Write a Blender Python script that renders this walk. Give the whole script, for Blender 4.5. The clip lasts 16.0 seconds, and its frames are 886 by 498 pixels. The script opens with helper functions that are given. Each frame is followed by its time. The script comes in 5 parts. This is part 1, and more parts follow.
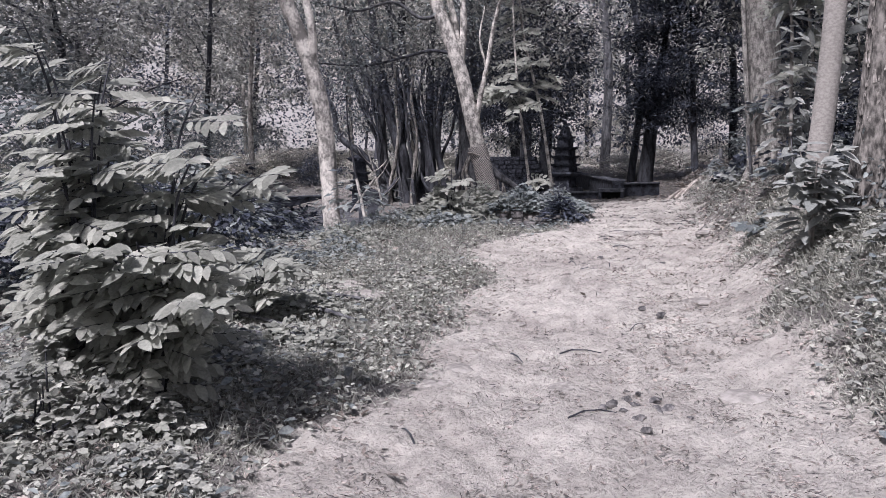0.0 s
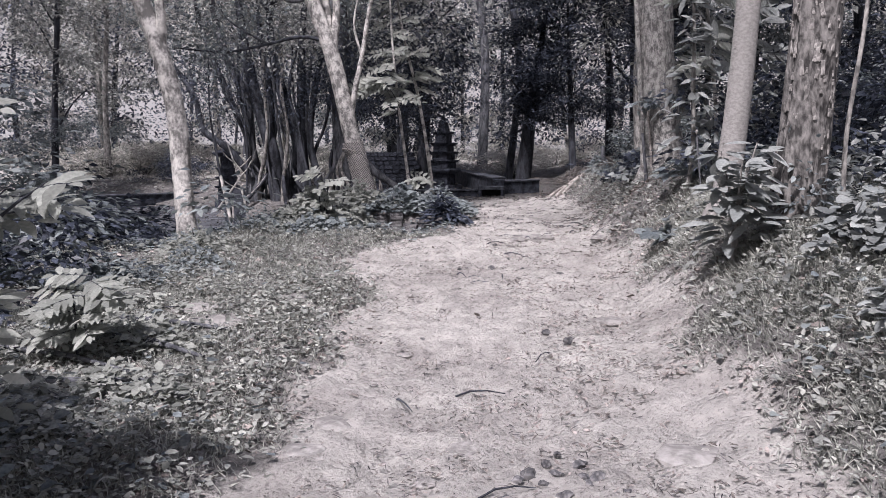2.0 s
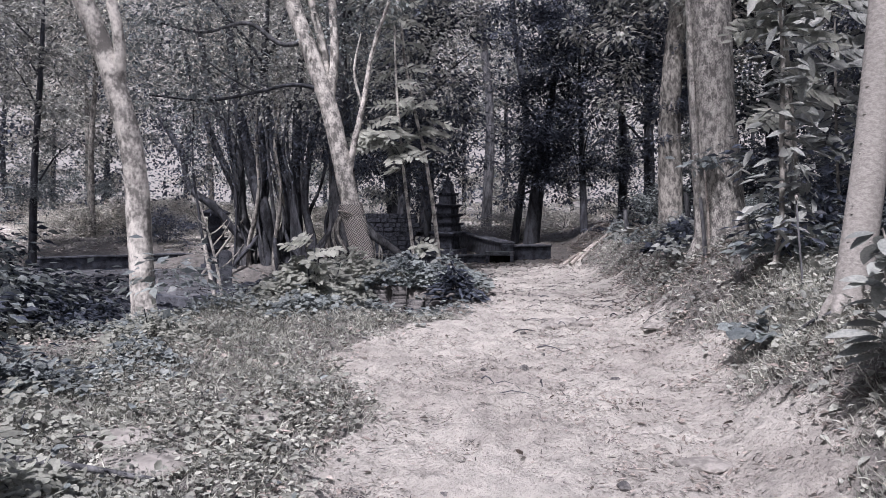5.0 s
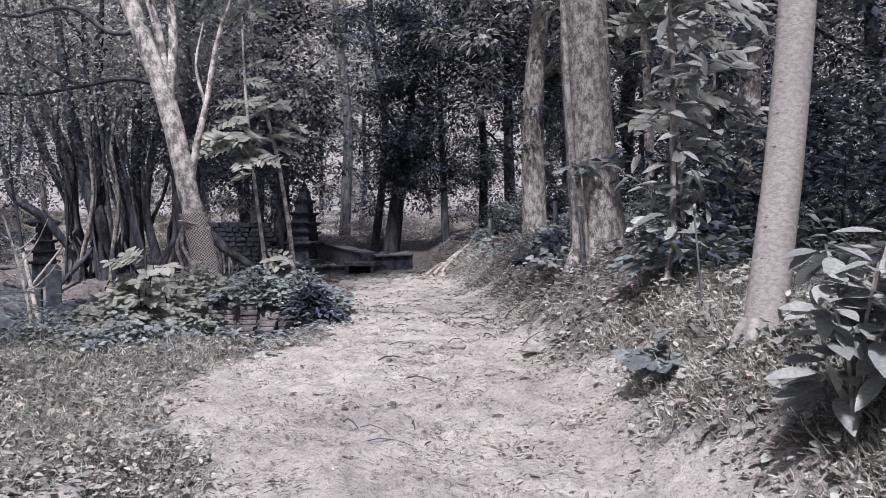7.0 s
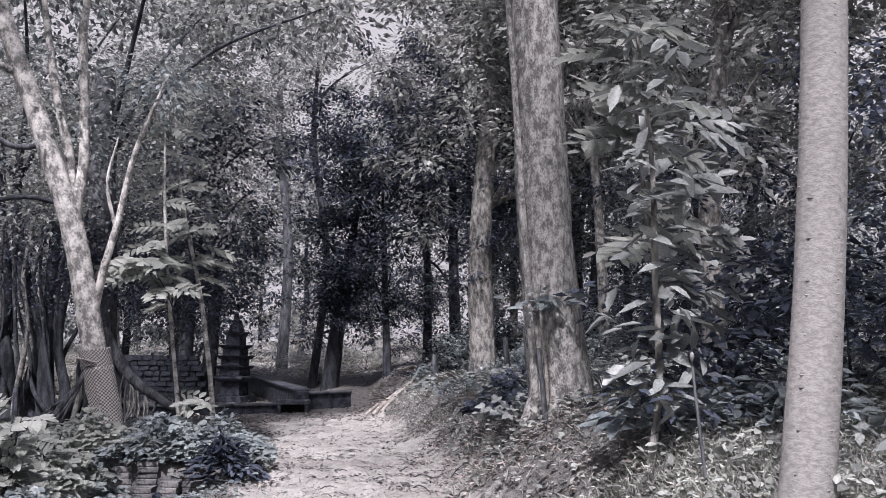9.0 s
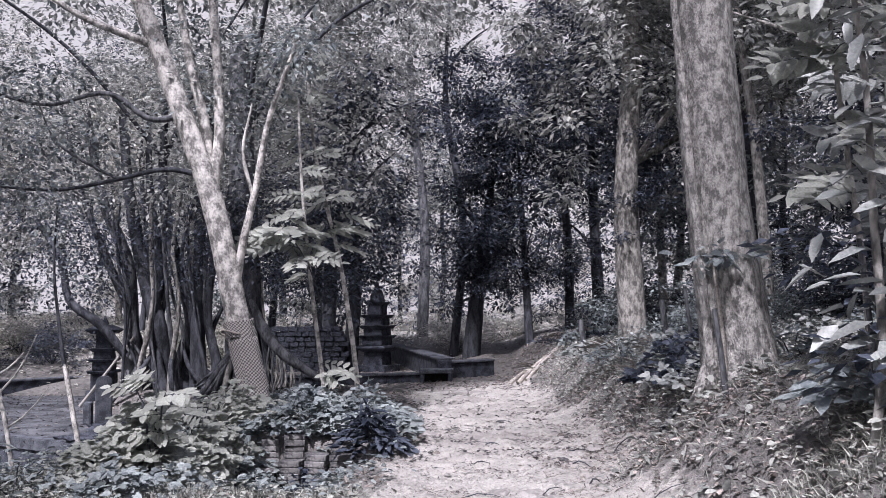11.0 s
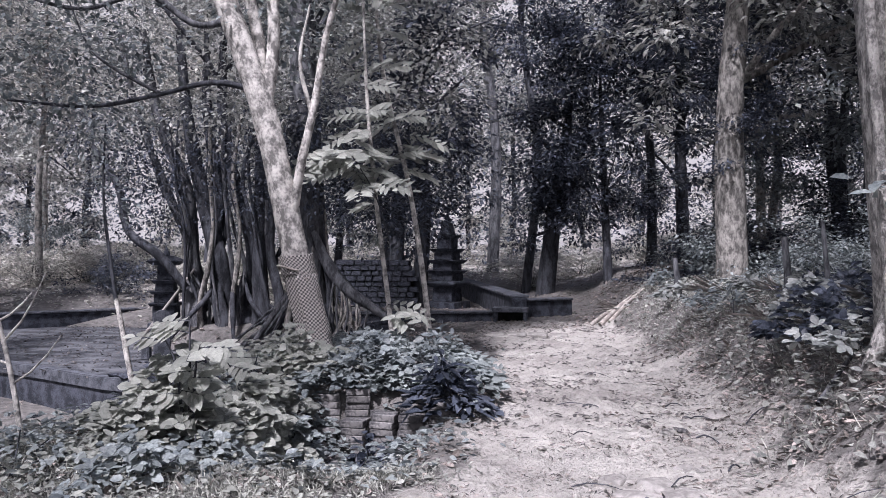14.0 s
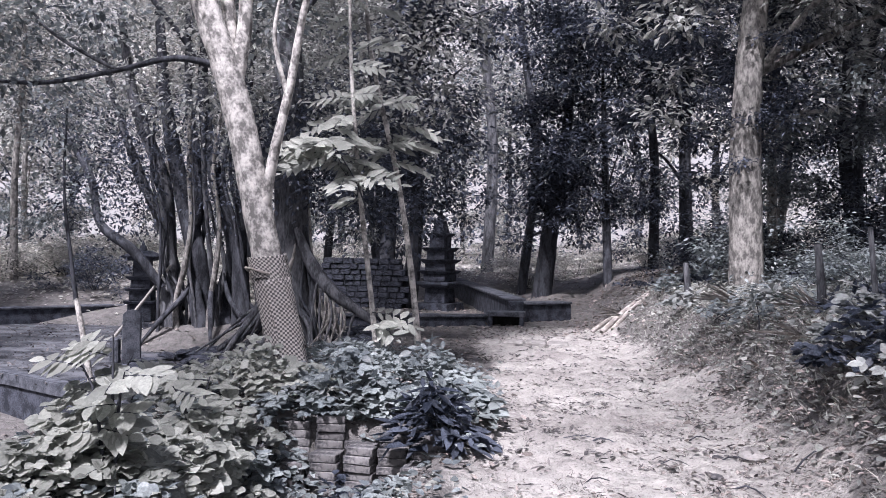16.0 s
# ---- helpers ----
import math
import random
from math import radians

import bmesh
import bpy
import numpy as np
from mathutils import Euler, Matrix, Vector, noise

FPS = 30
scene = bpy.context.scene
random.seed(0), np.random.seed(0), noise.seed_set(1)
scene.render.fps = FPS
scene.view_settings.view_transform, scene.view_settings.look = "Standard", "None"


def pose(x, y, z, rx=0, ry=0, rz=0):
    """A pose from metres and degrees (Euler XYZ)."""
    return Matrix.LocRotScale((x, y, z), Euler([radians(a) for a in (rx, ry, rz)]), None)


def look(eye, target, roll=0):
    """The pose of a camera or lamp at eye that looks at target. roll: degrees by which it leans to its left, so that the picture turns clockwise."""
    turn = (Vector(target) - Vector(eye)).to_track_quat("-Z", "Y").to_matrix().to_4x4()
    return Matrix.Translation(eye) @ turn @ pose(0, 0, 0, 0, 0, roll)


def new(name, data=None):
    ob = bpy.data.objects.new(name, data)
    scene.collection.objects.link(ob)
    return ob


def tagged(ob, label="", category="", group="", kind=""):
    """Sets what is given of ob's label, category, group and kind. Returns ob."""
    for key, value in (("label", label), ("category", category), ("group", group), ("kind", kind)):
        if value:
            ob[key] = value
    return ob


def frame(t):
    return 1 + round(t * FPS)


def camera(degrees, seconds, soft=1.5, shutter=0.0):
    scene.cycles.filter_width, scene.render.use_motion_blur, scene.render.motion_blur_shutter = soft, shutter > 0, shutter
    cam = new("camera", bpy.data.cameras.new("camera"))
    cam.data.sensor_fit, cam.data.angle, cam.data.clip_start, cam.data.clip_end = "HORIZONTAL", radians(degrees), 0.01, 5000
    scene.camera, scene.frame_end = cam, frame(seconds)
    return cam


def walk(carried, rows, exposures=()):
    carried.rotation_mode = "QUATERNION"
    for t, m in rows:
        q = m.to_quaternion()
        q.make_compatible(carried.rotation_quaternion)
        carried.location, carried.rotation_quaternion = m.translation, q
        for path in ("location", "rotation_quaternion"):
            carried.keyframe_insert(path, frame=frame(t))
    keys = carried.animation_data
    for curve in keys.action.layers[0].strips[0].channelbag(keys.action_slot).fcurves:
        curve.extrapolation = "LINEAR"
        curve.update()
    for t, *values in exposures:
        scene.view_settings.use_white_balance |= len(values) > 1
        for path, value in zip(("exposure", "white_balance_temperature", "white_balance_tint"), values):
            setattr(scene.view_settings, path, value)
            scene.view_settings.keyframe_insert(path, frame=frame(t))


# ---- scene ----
cam = camera(54.0, 16.0, 0.3)
PATH = [
    (0, (1.113, -1.759, 1.692), (0.552, 0.148, 1.474), -0.6),
    (0.5, (1.044, -1.49, 1.681), (0.491, 0.417, 1.441), -0.5),
    (1, (0.925, -1.143, 1.674), (0.486, 0.793, 1.427), 0.1),
    (1.5, (0.842, -0.841, 1.678), (0.523, 1.118, 1.433), 0.2),
    (2, (0.777, -0.436, 1.723), (0.494, 1.53, 1.491), -0.2),
    (2.5, (0.684, -0.125, 1.729), (0.437, 1.849, 1.529), 0.7),
    (3, (0.491, 0.164, 1.743), (0.299, 2.148, 1.575), 1.0),
    (3.5, (0.429, 0.476, 1.74), (0.205, 2.459, 1.603), 1.1),
    (3.7, (0.397, 0.674, 1.739), (0.116, 2.651, 1.615), 0.5),
    (5.8, (0.185, 2.225, 1.797), (-0.085, 4.204, 1.707), 0.2),
    (6, (0.165, 2.32, 1.8), (-0.058, 4.305, 1.71), 0.7),
    (6.5, (0.119, 2.62, 1.825), (0.05, 4.618, 1.751), 1.0),
    (7, (0.129, 2.917, 1.806), (0.173, 4.915, 1.73), 0.3),
    (7.5, (0.217, 3.26, 1.818), (0.271, 5.257, 1.734), -0.5),
    (8, (0.254, 3.592, 1.841), (0.386, 5.587, 1.818), -0.0),
    (8.2, (0.249, 3.764, 1.897), (0.437, 5.753, 1.99), 0.6),
    (10.3, (0.161, 4.74, 1.928), (0.17, 6.723, 2.191), 0.1),
    (10.5, (0.128, 4.77, 1.916), (0.093, 6.758, 2.128), -0.3),
    (11, (0.105, 5.107, 1.893), (-0.035, 7.097, 2.043), -0.5),
    (11.5, (0.062, 5.381, 1.895), (-0.129, 7.37, 1.985), 0.0),
    (12, (-0.075, 5.676, 1.886), (-0.269, 7.666, 1.932), 0.6),
    (12.5, (-0.163, 5.847, 1.88), (-0.359, 7.838, 1.874), 0.3),
    (13, (-0.168, 6.124, 1.895), (-0.375, 8.113, 1.874), 0.2),
    (13.5, (-0.18, 6.384, 1.913), (-0.465, 8.364, 1.908), -0.2),
    (14, (-0.238, 6.684, 1.931), (-0.531, 8.663, 1.928), 0.2),
    (14.5, (-0.277, 6.944, 1.926), (-0.516, 8.929, 1.926), -0.0),
    (15, (-0.248, 7.255, 1.966), (-0.484, 9.241, 1.953), 0.3),
    (15.5, (-0.262, 7.549, 1.983), (-0.543, 9.529, 1.969), 0.9),
    (16, (-0.391, 7.914, 1.989), (-0.67, 9.894, 1.979), 1.1),
]
K = 0.92  # the plan's numbers times this are metres
walk(cam, [(t, look(Vector(eye) * K, Vector(target) * K, roll)) for t, eye, target, roll in PATH], [(0, 0.5, 5780, 23), (8.2, 0.6, 5730, 22), (10.3, 0.82, 5630, 23), (14, 0.74, 5630, 24), (16, 1.0, 5620, 24)])

# ---- world, sun, exposure ----
SUN_FROM = Vector((-0.20, -0.62, 1.0)).normalized()
world = bpy.data.worlds.new("sky")
scene.world = world
world.use_nodes = True
wn = world.node_tree.nodes
sky = wn.new("ShaderNodeTexSky")
sky.sky_type, sky.sun_disc = "NISHITA", False
sky.sun_elevation = math.asin(SUN_FROM.z)
sky.sun_rotation = math.atan2(SUN_FROM.x, SUN_FROM.y)
sky.dust_density, sky.air_density = 3.0, 1.0
haze = wn.new("ShaderNodeHueSaturation")
haze.inputs["Saturation"].default_value = 1.05
world.node_tree.links.new(sky.outputs[0], haze.inputs["Color"])
world.node_tree.links.new(haze.outputs[0], wn["Background"].inputs[0])
wn["Background"].inputs[1].default_value = 0.064
sun_data = bpy.data.lights.new("sun", "SUN")
sun_data.energy, sun_data.angle, sun_data.color = 5.0, radians(6), (1.0, 0.93, 0.81)
sun = new("sun", sun_data)
sun.matrix_world = look(SUN_FROM * 60, (0, 0, 0))


# ---- materials ----
def mat(name, a, b, scale=4.0, rough=0.8, bump=0.3, fine=40.0, spec=0.3, stretch=(1, 1, 1), per=0.0, through_light=0.0, island=False):
    """A procedural surface: two tones at two scales, a relief, and a drift of tone from piece to piece."""
    m = bpy.data.materials.new(name)
    m.use_nodes = True
    n, l = m.node_tree.nodes, m.node_tree.links
    p = n["Principled BSDF"]
    geo = n.new("ShaderNodeTexCoord")
    mp = n.new("ShaderNodeMapping")
    mp.inputs["Scale"].default_value = stretch
    l.new(geo.outputs["Object"], mp.inputs[0])
    n1, n2 = n.new("ShaderNodeTexNoise"), n.new("ShaderNodeTexNoise")
    n1.inputs["Scale"].default_value, n1.inputs["Detail"].default_value = scale, 6
    n2.inputs["Scale"].default_value, n2.inputs["Detail"].default_value = fine, 4
    l.new(mp.outputs[0], n1.inputs[0]), l.new(mp.outputs[0], n2.inputs[0])
    add = n.new("ShaderNodeMath")
    add.operation = "MULTIPLY_ADD"
    add.inputs[1].default_value = 0.55
    l.new(n2.outputs[0], add.inputs[0]), l.new(n1.outputs[0], add.inputs[2])
    ramp = n.new("ShaderNodeValToRGB")
    ramp.color_ramp.elements[0].position, ramp.color_ramp.elements[1].position = 0.65, 0.91
    ramp.color_ramp.elements[0].color, ramp.color_ramp.elements[1].color = (*a, 1), (*b, 1)
    l.new(add.outputs[0], ramp.inputs[0])
    out = ramp.outputs[0]
    if per:
        hsv = n.new("ShaderNodeHueSaturation")
        rnd = n.new("ShaderNodeNewGeometry" if island else "ShaderNodeObjectInfo")
        mr = n.new("ShaderNodeMapRange")
        mr.inputs["To Min"].default_value, mr.inputs["To Max"].default_value = 1 - per, 1 + per
        l.new(rnd.outputs["Random Per Island" if island else "Random"], mr.inputs["Value"])
        l.new(mr.outputs[0], hsv.inputs["Value"])
        l.new(out, hsv.inputs["Color"])
        out = hsv.outputs[0]
    l.new(out, p.inputs["Base Color"])
    p.inputs["Roughness"].default_value = rough
    p.inputs["Specular IOR Level"].default_value = spec
    if bump:
        bp = n.new("ShaderNodeBump")
        bp.inputs["Strength"].default_value, bp.inputs["Distance"].default_value = bump, 0.03
        l.new(add.outputs[0], bp.inputs["Height"])
        l.new(bp.outputs[0], p.inputs["Normal"])
    if through_light:
        tr, mix = n.new("ShaderNodeBsdfTranslucent"), n.new("ShaderNodeMixShader")
        mix.inputs[0].default_value = through_light
        l.new(out, tr.inputs[0])
        l.new(p.outputs[0], mix.inputs[1]), l.new(tr.outputs[0], mix.inputs[2])
        l.new(mix.outputs[0], n["Material Output"].inputs[0])
    return m


def leafy(name, a, b, rough=0.5, spec=0.4, thru=0.32, per=0.5):
    return mat(name, a, b, 3.0, rough, 0.0, 60.0, spec, per=per, through_light=thru, island=True)


LEAF_PALE = leafy("leaf_pale", (0.25, 0.264, 0.242), (0.40, 0.413, 0.378), 0.75, 0.15, 0.48, 0.3)
# Blue of shadow is mixed into these two; the darker one is leaves in shade.
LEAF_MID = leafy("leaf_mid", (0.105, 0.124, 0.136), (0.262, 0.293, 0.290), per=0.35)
LEAF_SHADED = leafy("leaf_shaded", (0.014, 0.019, 0.031), (0.088, 0.102, 0.136), per=0.35)
LEAF_CROWN = leafy("leaf_crown", (0.13, 0.138, 0.138), (0.46, 0.47, 0.44), thru=0.42, per=0.45)
LEAF_GLOSS = leafy("leaf_glossy", (0.155, 0.168, 0.166), (0.30, 0.316, 0.305), 0.45, 0.35, 0.2, 0.4)
HERB = leafy("leaf_herb", (0.165, 0.175, 0.168), (0.37, 0.38, 0.35), 0.65, 0.25, 0.3, 0.4)
# Paler leaf copy: the clearing's sunlight is put into the colour.
LEAF_FAR_SUNLIT = leafy("leaf_far_sunlit", (0.31, 0.31, 0.288), (0.56, 0.55, 0.505))
GRASS = leafy("grass", (0.24, 0.247, 0.225), (0.42, 0.43, 0.392), 0.6, 0.3)
LITTER = leafy("dry_leaf_litter", (0.13, 0.115, 0.105), (0.34, 0.30, 0.28), 0.8, 0.2, 0.1)
LITTER_DARK = leafy("dark_leaf_litter", (0.05, 0.047, 0.05), (0.17, 0.158, 0.155), 0.8, 0.2, 0.1)
BARK_PALE = mat("bark_pale", (0.15, 0.145, 0.14), (0.60, 0.58, 0.55), 7, 0.85, 0.6, 34, stretch=(1, 1, 0.8))
BARK_WHITE = mat("bark_white", (0.22, 0.212, 0.204), (0.31, 0.299, 0.287), 30, 0.85, 0.22, 80, stretch=(0.9, 0.9, 1.5))
BARK_MOSS = mat("bark_lichen", (0.10, 0.097, 0.093), (0.34, 0.328, 0.308), 9, 0.9, 0.7, 26, stretch=(1.2, 1.2, 0.6))
BARK_GREY = mat("bark_scaly_grey", (0.13, 0.127, 0.124), (0.42, 0.41, 0.39), 14, 0.9, 0.9, 55, stretch=(1.2, 1.2, 0.7))
# Dark bark with the blue of the wood's shadows mixed into its colour.
BARK_DARK = mat("bark_dark", (0.022, 0.024, 0.030), (0.070, 0.074, 0.088), 5, 0.9, 0.7, 30, stretch=(1.5, 1.5, 0.4))
BARK_ROUGH = mat("bark_flaking", (0.04, 0.038, 0.037), (0.22, 0.21, 0.20), 11, 0.9, 1.0, 24, stretch=(1.4, 1.4, 0.6))
BARK_ROOT = mat("bark_root", (0.034, 0.036, 0.042), (0.13, 0.134, 0.146), 6, 0.85, 0.6, 30, stretch=(1.4, 1.4, 0.4))
# Mossy stone, with tree shade and its blue tint put into the colour.
STONE_DARK = mat("stone_mossy_shaded", (0.020, 0.023, 0.032), (0.075, 0.082, 0.105), 5, 0.9, 0.6, 35)
STONE_GREY = mat("stone_grey", (0.04, 0.044, 0.055), (0.11, 0.118, 0.14), 5, 0.9, 0.5, 35)
CONCRETE = mat("weathered_concrete", (0.032, 0.035, 0.043), (0.125, 0.130, 0.145), 2.2, 0.9, 0.3, 22)
BRICK = mat("old_brick", (0.055, 0.055, 0.060), (0.19, 0.184, 0.185), 9, 0.9, 0.5, 45, per=0.3)
STONE_PALE = mat("pale_stone", (0.17, 0.163, 0.156), (0.30, 0.288, 0.276), 9, 0.9, 0.5, 40, per=0.15)
TWIG = mat("dry_twig", (0.22, 0.20, 0.185), (0.48, 0.45, 0.42), 8, 0.85, 0.3, 50)
# Near-black stone: the shade inside the drain is put into the colour.
RECESS_SHADE = mat("recess_shade_stone", (0.012, 0.012, 0.013), (0.03, 0.03, 0.032), 6, 0.9, 0.4, 40)


def cloth_material():
    m = bpy.data.materials.new("checked_cloth")
    m.use_nodes = True
    n, l = m.node_tree.nodes, m.node_tree.links
    p = n["Principled BSDF"]
    uv, ch = n.new("ShaderNodeUVMap"), n.new("ShaderNodeTexChecker")
    uv.uv_map = "weave"
    ch.inputs["Scale"].default_value = 1.0
    ch.inputs["Color1"].default_value, ch.inputs["Color2"].default_value = (0.46, 0.44, 0.42, 1), (0.09, 0.087, 0.09, 1)
    nz, mx = n.new("ShaderNodeTexNoise"), n.new("ShaderNodeMixRGB")
    nz.inputs["Scale"].default_value = 14
    mx.blend_type = "MULTIPLY"
    mx.inputs[0].default_value = 0.4
    l.new(uv.outputs[0], ch.inputs[0])
    l.new(ch.outputs[0], mx.inputs[1]), l.new(nz.outputs[0], mx.inputs[2])
    l.new(mx.outputs[0], p.inputs["Base Color"])
    p.inputs["Roughness"].default_value = 0.95
    return m


CLOTH = cloth_material()


def ground_material():
    m = bpy.data.materials.new("earth")
    m.use_nodes = True
    n, l = m.node_tree.nodes, m.node_tree.links
    p = n["Principled BSDF"]
    tc, at = n.new("ShaderNodeTexCoord"), n.new("ShaderNodeAttribute")
    # Covers the track, and the clearing floor that is paled as if sunlit.
    at.attribute_name = "trodden"

    def nz(scale, detail=6, rough=0.6):
        t = n.new("ShaderNodeTexNoise")
        t.inputs["Scale"].default_value, t.inputs["Detail"].default_value, t.inputs["Roughness"].default_value = scale, detail, rough
        l.new(tc.outputs["Object"], t.inputs[0])
        return t

    def rampit(src, lo, hi, a, b):
        r = n.new("ShaderNodeValToRGB")
        r.color_ramp.elements[0].position, r.color_ramp.elements[1].position = lo, hi
        r.color_ramp.elements[0].color, r.color_ramp.elements[1].color = (*a, 1), (*b, 1)
        l.new(src, r.inputs[0])
        return r.outputs[0]

    big, mid, small = nz(0.9), nz(6, 8, 0.7), nz(38, 6, 0.7)
    soil = rampit(mid.outputs[0], 0.35, 0.7, (0.11, 0.106, 0.103), (0.26, 0.25, 0.243))
    dirt = rampit(mid.outputs[0], 0.34, 0.60, (0.37, 0.359, 0.338), (0.55, 0.533, 0.502))
    flecks = rampit(small.outputs[0], 0.37, 0.46, (0.58, 0.57, 0.575), (1, 1, 1))
    patch = rampit(big.outputs[0], 0.35, 0.65, (0.70, 0.685, 0.69), (1, 1, 1))
    for extra in (flecks, patch):
        mx = n.new("ShaderNodeMixRGB")
        mx.blend_type = "MULTIPLY"
        mx.inputs[0].default_value = 1
        l.new(dirt, mx.inputs[1]), l.new(extra, mx.inputs[2])
        dirt = mx.outputs[0]
    wob = n.new("ShaderNodeMath")
    wob.operation = "MULTIPLY_ADD"
    wob.inputs[1].default_value = 0.9
    sub = n.new("ShaderNodeMath")
    sub.operation = "SUBTRACT"
    sub.inputs[1].default_value = 0.45
    l.new(mid.outputs[0], wob.inputs[0]), l.new(at.outputs["Fac"], wob.inputs[2]), l.new(wob.outputs[0], sub.inputs[0])
    fac = rampit(sub.outputs[0], 0.35, 0.68, (0, 0, 0), (1, 1, 1))
    mx = n.new("ShaderNodeMixRGB")
    l.new(fac, mx.inputs[0]), l.new(soil, mx.inputs[1]), l.new(dirt, mx.inputs[2])
    l.new(mx.outputs[0], p.inputs["Base Color"])
    p.inputs["Roughness"].default_value, p.inputs["Specular IOR Level"].default_value = 0.95, 0.15
    sm = n.new("ShaderNodeMath")
    sm.operation = "MULTIPLY_ADD"
    sm.inputs[1].default_value = 0.4
    l.new(small.outputs[0], sm.inputs[0]), l.new(mid.outputs[0], sm.inputs[2])
    bp = n.new("ShaderNodeBump")
    bp.inputs["Strength"].default_value, bp.inputs["Distance"].default_value = 1.0, 0.07
    l.new(sm.outputs[0], bp.inputs["Height"]), l.new(bp.outputs[0], p.inputs["Normal"])
    return m


EARTH = ground_material()


def haze_material():
    """The bright hazy sky low over the distance."""
    m = bpy.data.materials.new("hazy_sky")
    m.use_nodes = True
    n, l = m.node_tree.nodes, m.node_tree.links
    em, nz, mx = n.new("ShaderNodeEmission"), n.new("ShaderNodeTexNoise"), n.new("ShaderNodeMixRGB")
    nz.inputs["Scale"].default_value = 0.03
    mx.inputs[1].default_value, mx.inputs[2].default_value = (0.36, 0.335, 0.30, 1), (0.52, 0.485, 0.435, 1)
    l.new(nz.outputs[0], mx.inputs[0]), l.new(mx.outputs[0], em.inputs[0])
    l.new(em.outputs[0], n["Material Output"].inputs[0])
    return m


# ---- mesh helpers ----
def mesh_np(name, V, F, material, smooth=False):
    """A mesh from an array of points and an array of faces that all have the same number of corners."""
    V, F = np.asarray(V, np.float32), np.asarray(F, np.int32)
    me = bpy.data.meshes.new(name)
    me.vertices.add(len(V))
    me.vertices.foreach_set("co", V.ravel())
    me.loops.add(F.size)
    me.loops.foreach_set("vertex_index", F.ravel())
    me.polygons.add(len(F))
    me.polygons.foreach_set("loop_start", np.arange(0, F.size, F.shape[1], dtype=np.int32))
    me.update(calc_edges=True)
    me.validate()
    if smooth:
        me.polygons.foreach_set("use_smooth", np.ones(len(F), bool))
    me.materials.append(material)
    return me


def child(name, me, parent, label="", m=None):
    ob = new(name, me)
    ob.parent = parent
    if m is not None:
        ob.matrix_basis = m
    if label:
        tagged(ob, label)
    return ob


def part(name, bm, material, parent, label="", smooth=False):
    me = bpy.data.meshes.new(name)
    bm.to_mesh(me)
    bm.free()
    me.materials.append(material)
    for f in me.polygons:
        f.use_smooth = smooth
    return child(name, me, parent, label)


def thing(name, x, y, z, label, category, group="", kind="", rz=0.0):
    ob = new(name)
    ob.empty_display_size = 0.1
    ob.matrix_basis = pose(x, y, z, 0, 0, rz)
    return tagged(ob, label, category, group, kind)


def tube(points, radii, sides=10, rough=0.0, rng=None):
    """A tapered tube through points; returns points and quads."""
    P = np.array(points, float)
    R = np.array(radii, float)
    # resample so that bends are smooth
    s = np.r_[0, np.cumsum(np.linalg.norm(np.diff(P, axis=0), axis=1))]
    k = max(4, int(s[-1] / max(0.12, R.max() * 0.9)))
    k = min(k, 60)
    u = np.linspace(0, s[-1], k)
    if len(P) > 2:
        m = np.gradient(P, s, axis=0)
        idx = np.clip(np.searchsorted(s, u) - 1, 0, len(P) - 2)
        h = (s[idx + 1] - s[idx])[:, None]
        tt = ((u - s[idx]) / h[:, 0])[:, None]
        C = (2 * tt**3 - 3 * tt**2 + 1) * P[idx] + (tt**3 - 2 * tt**2 + tt) * h * m[idx] + (-2 * tt**3 + 3 * tt**2) * P[idx + 1] + (tt**3 - tt**2) * h * m[idx + 1]
    else:
        C = P[0] + (P[1] - P[0]) * (u / s[-1])[:, None]
    r = np.interp(u, s, R)
    T = np.gradient(C, axis=0)
    T /= np.linalg.norm(T, axis=1)[:, None]
    ref = np.array([0.0, 1.0, 0.0]) if abs(T[0][1]) < 0.9 else np.array([1.0, 0, 0])
    A = np.cross(T, ref)
    A /= np.linalg.norm(A, axis=1)[:, None]
    B = np.cross(T, A)
    a = np.linspace(0, 2 * np.pi, sides, endpoint=False)
    rr = r[:, None] * np.ones(sides)
    if rough and rng is not None:
        rr = rr * (1 + rough * rng.normal(size=(k, sides)) * 0.5 + rough * rng.normal(size=(1, sides)))
    V = C[:, None] + rr[..., None] * (np.cos(a)[None, :, None] * A[:, None] + np.sin(a)[None, :, None] * B[:, None])
    i = np.arange(k - 1)[:, None] * sides + np.arange(sides)
    j = np.arange(k - 1)[:, None] * sides + (np.arange(sides) + 1) % sides
    F = np.stack([i, j, j + sides, i + sides], -1).reshape(-1, 4)
    return V.reshape(-1, 3), F


def join(pieces):
    V, F, n = [], [], 0
    for v, f in pieces:
        V.append(v), F.append(np.asarray(f) + n)
        n += len(v)
    return np.concatenate(V), np.concatenate(F)


def unit(v):
    return v / np.maximum(np.linalg.norm(v, axis=-1, keepdims=True), 1e-9)


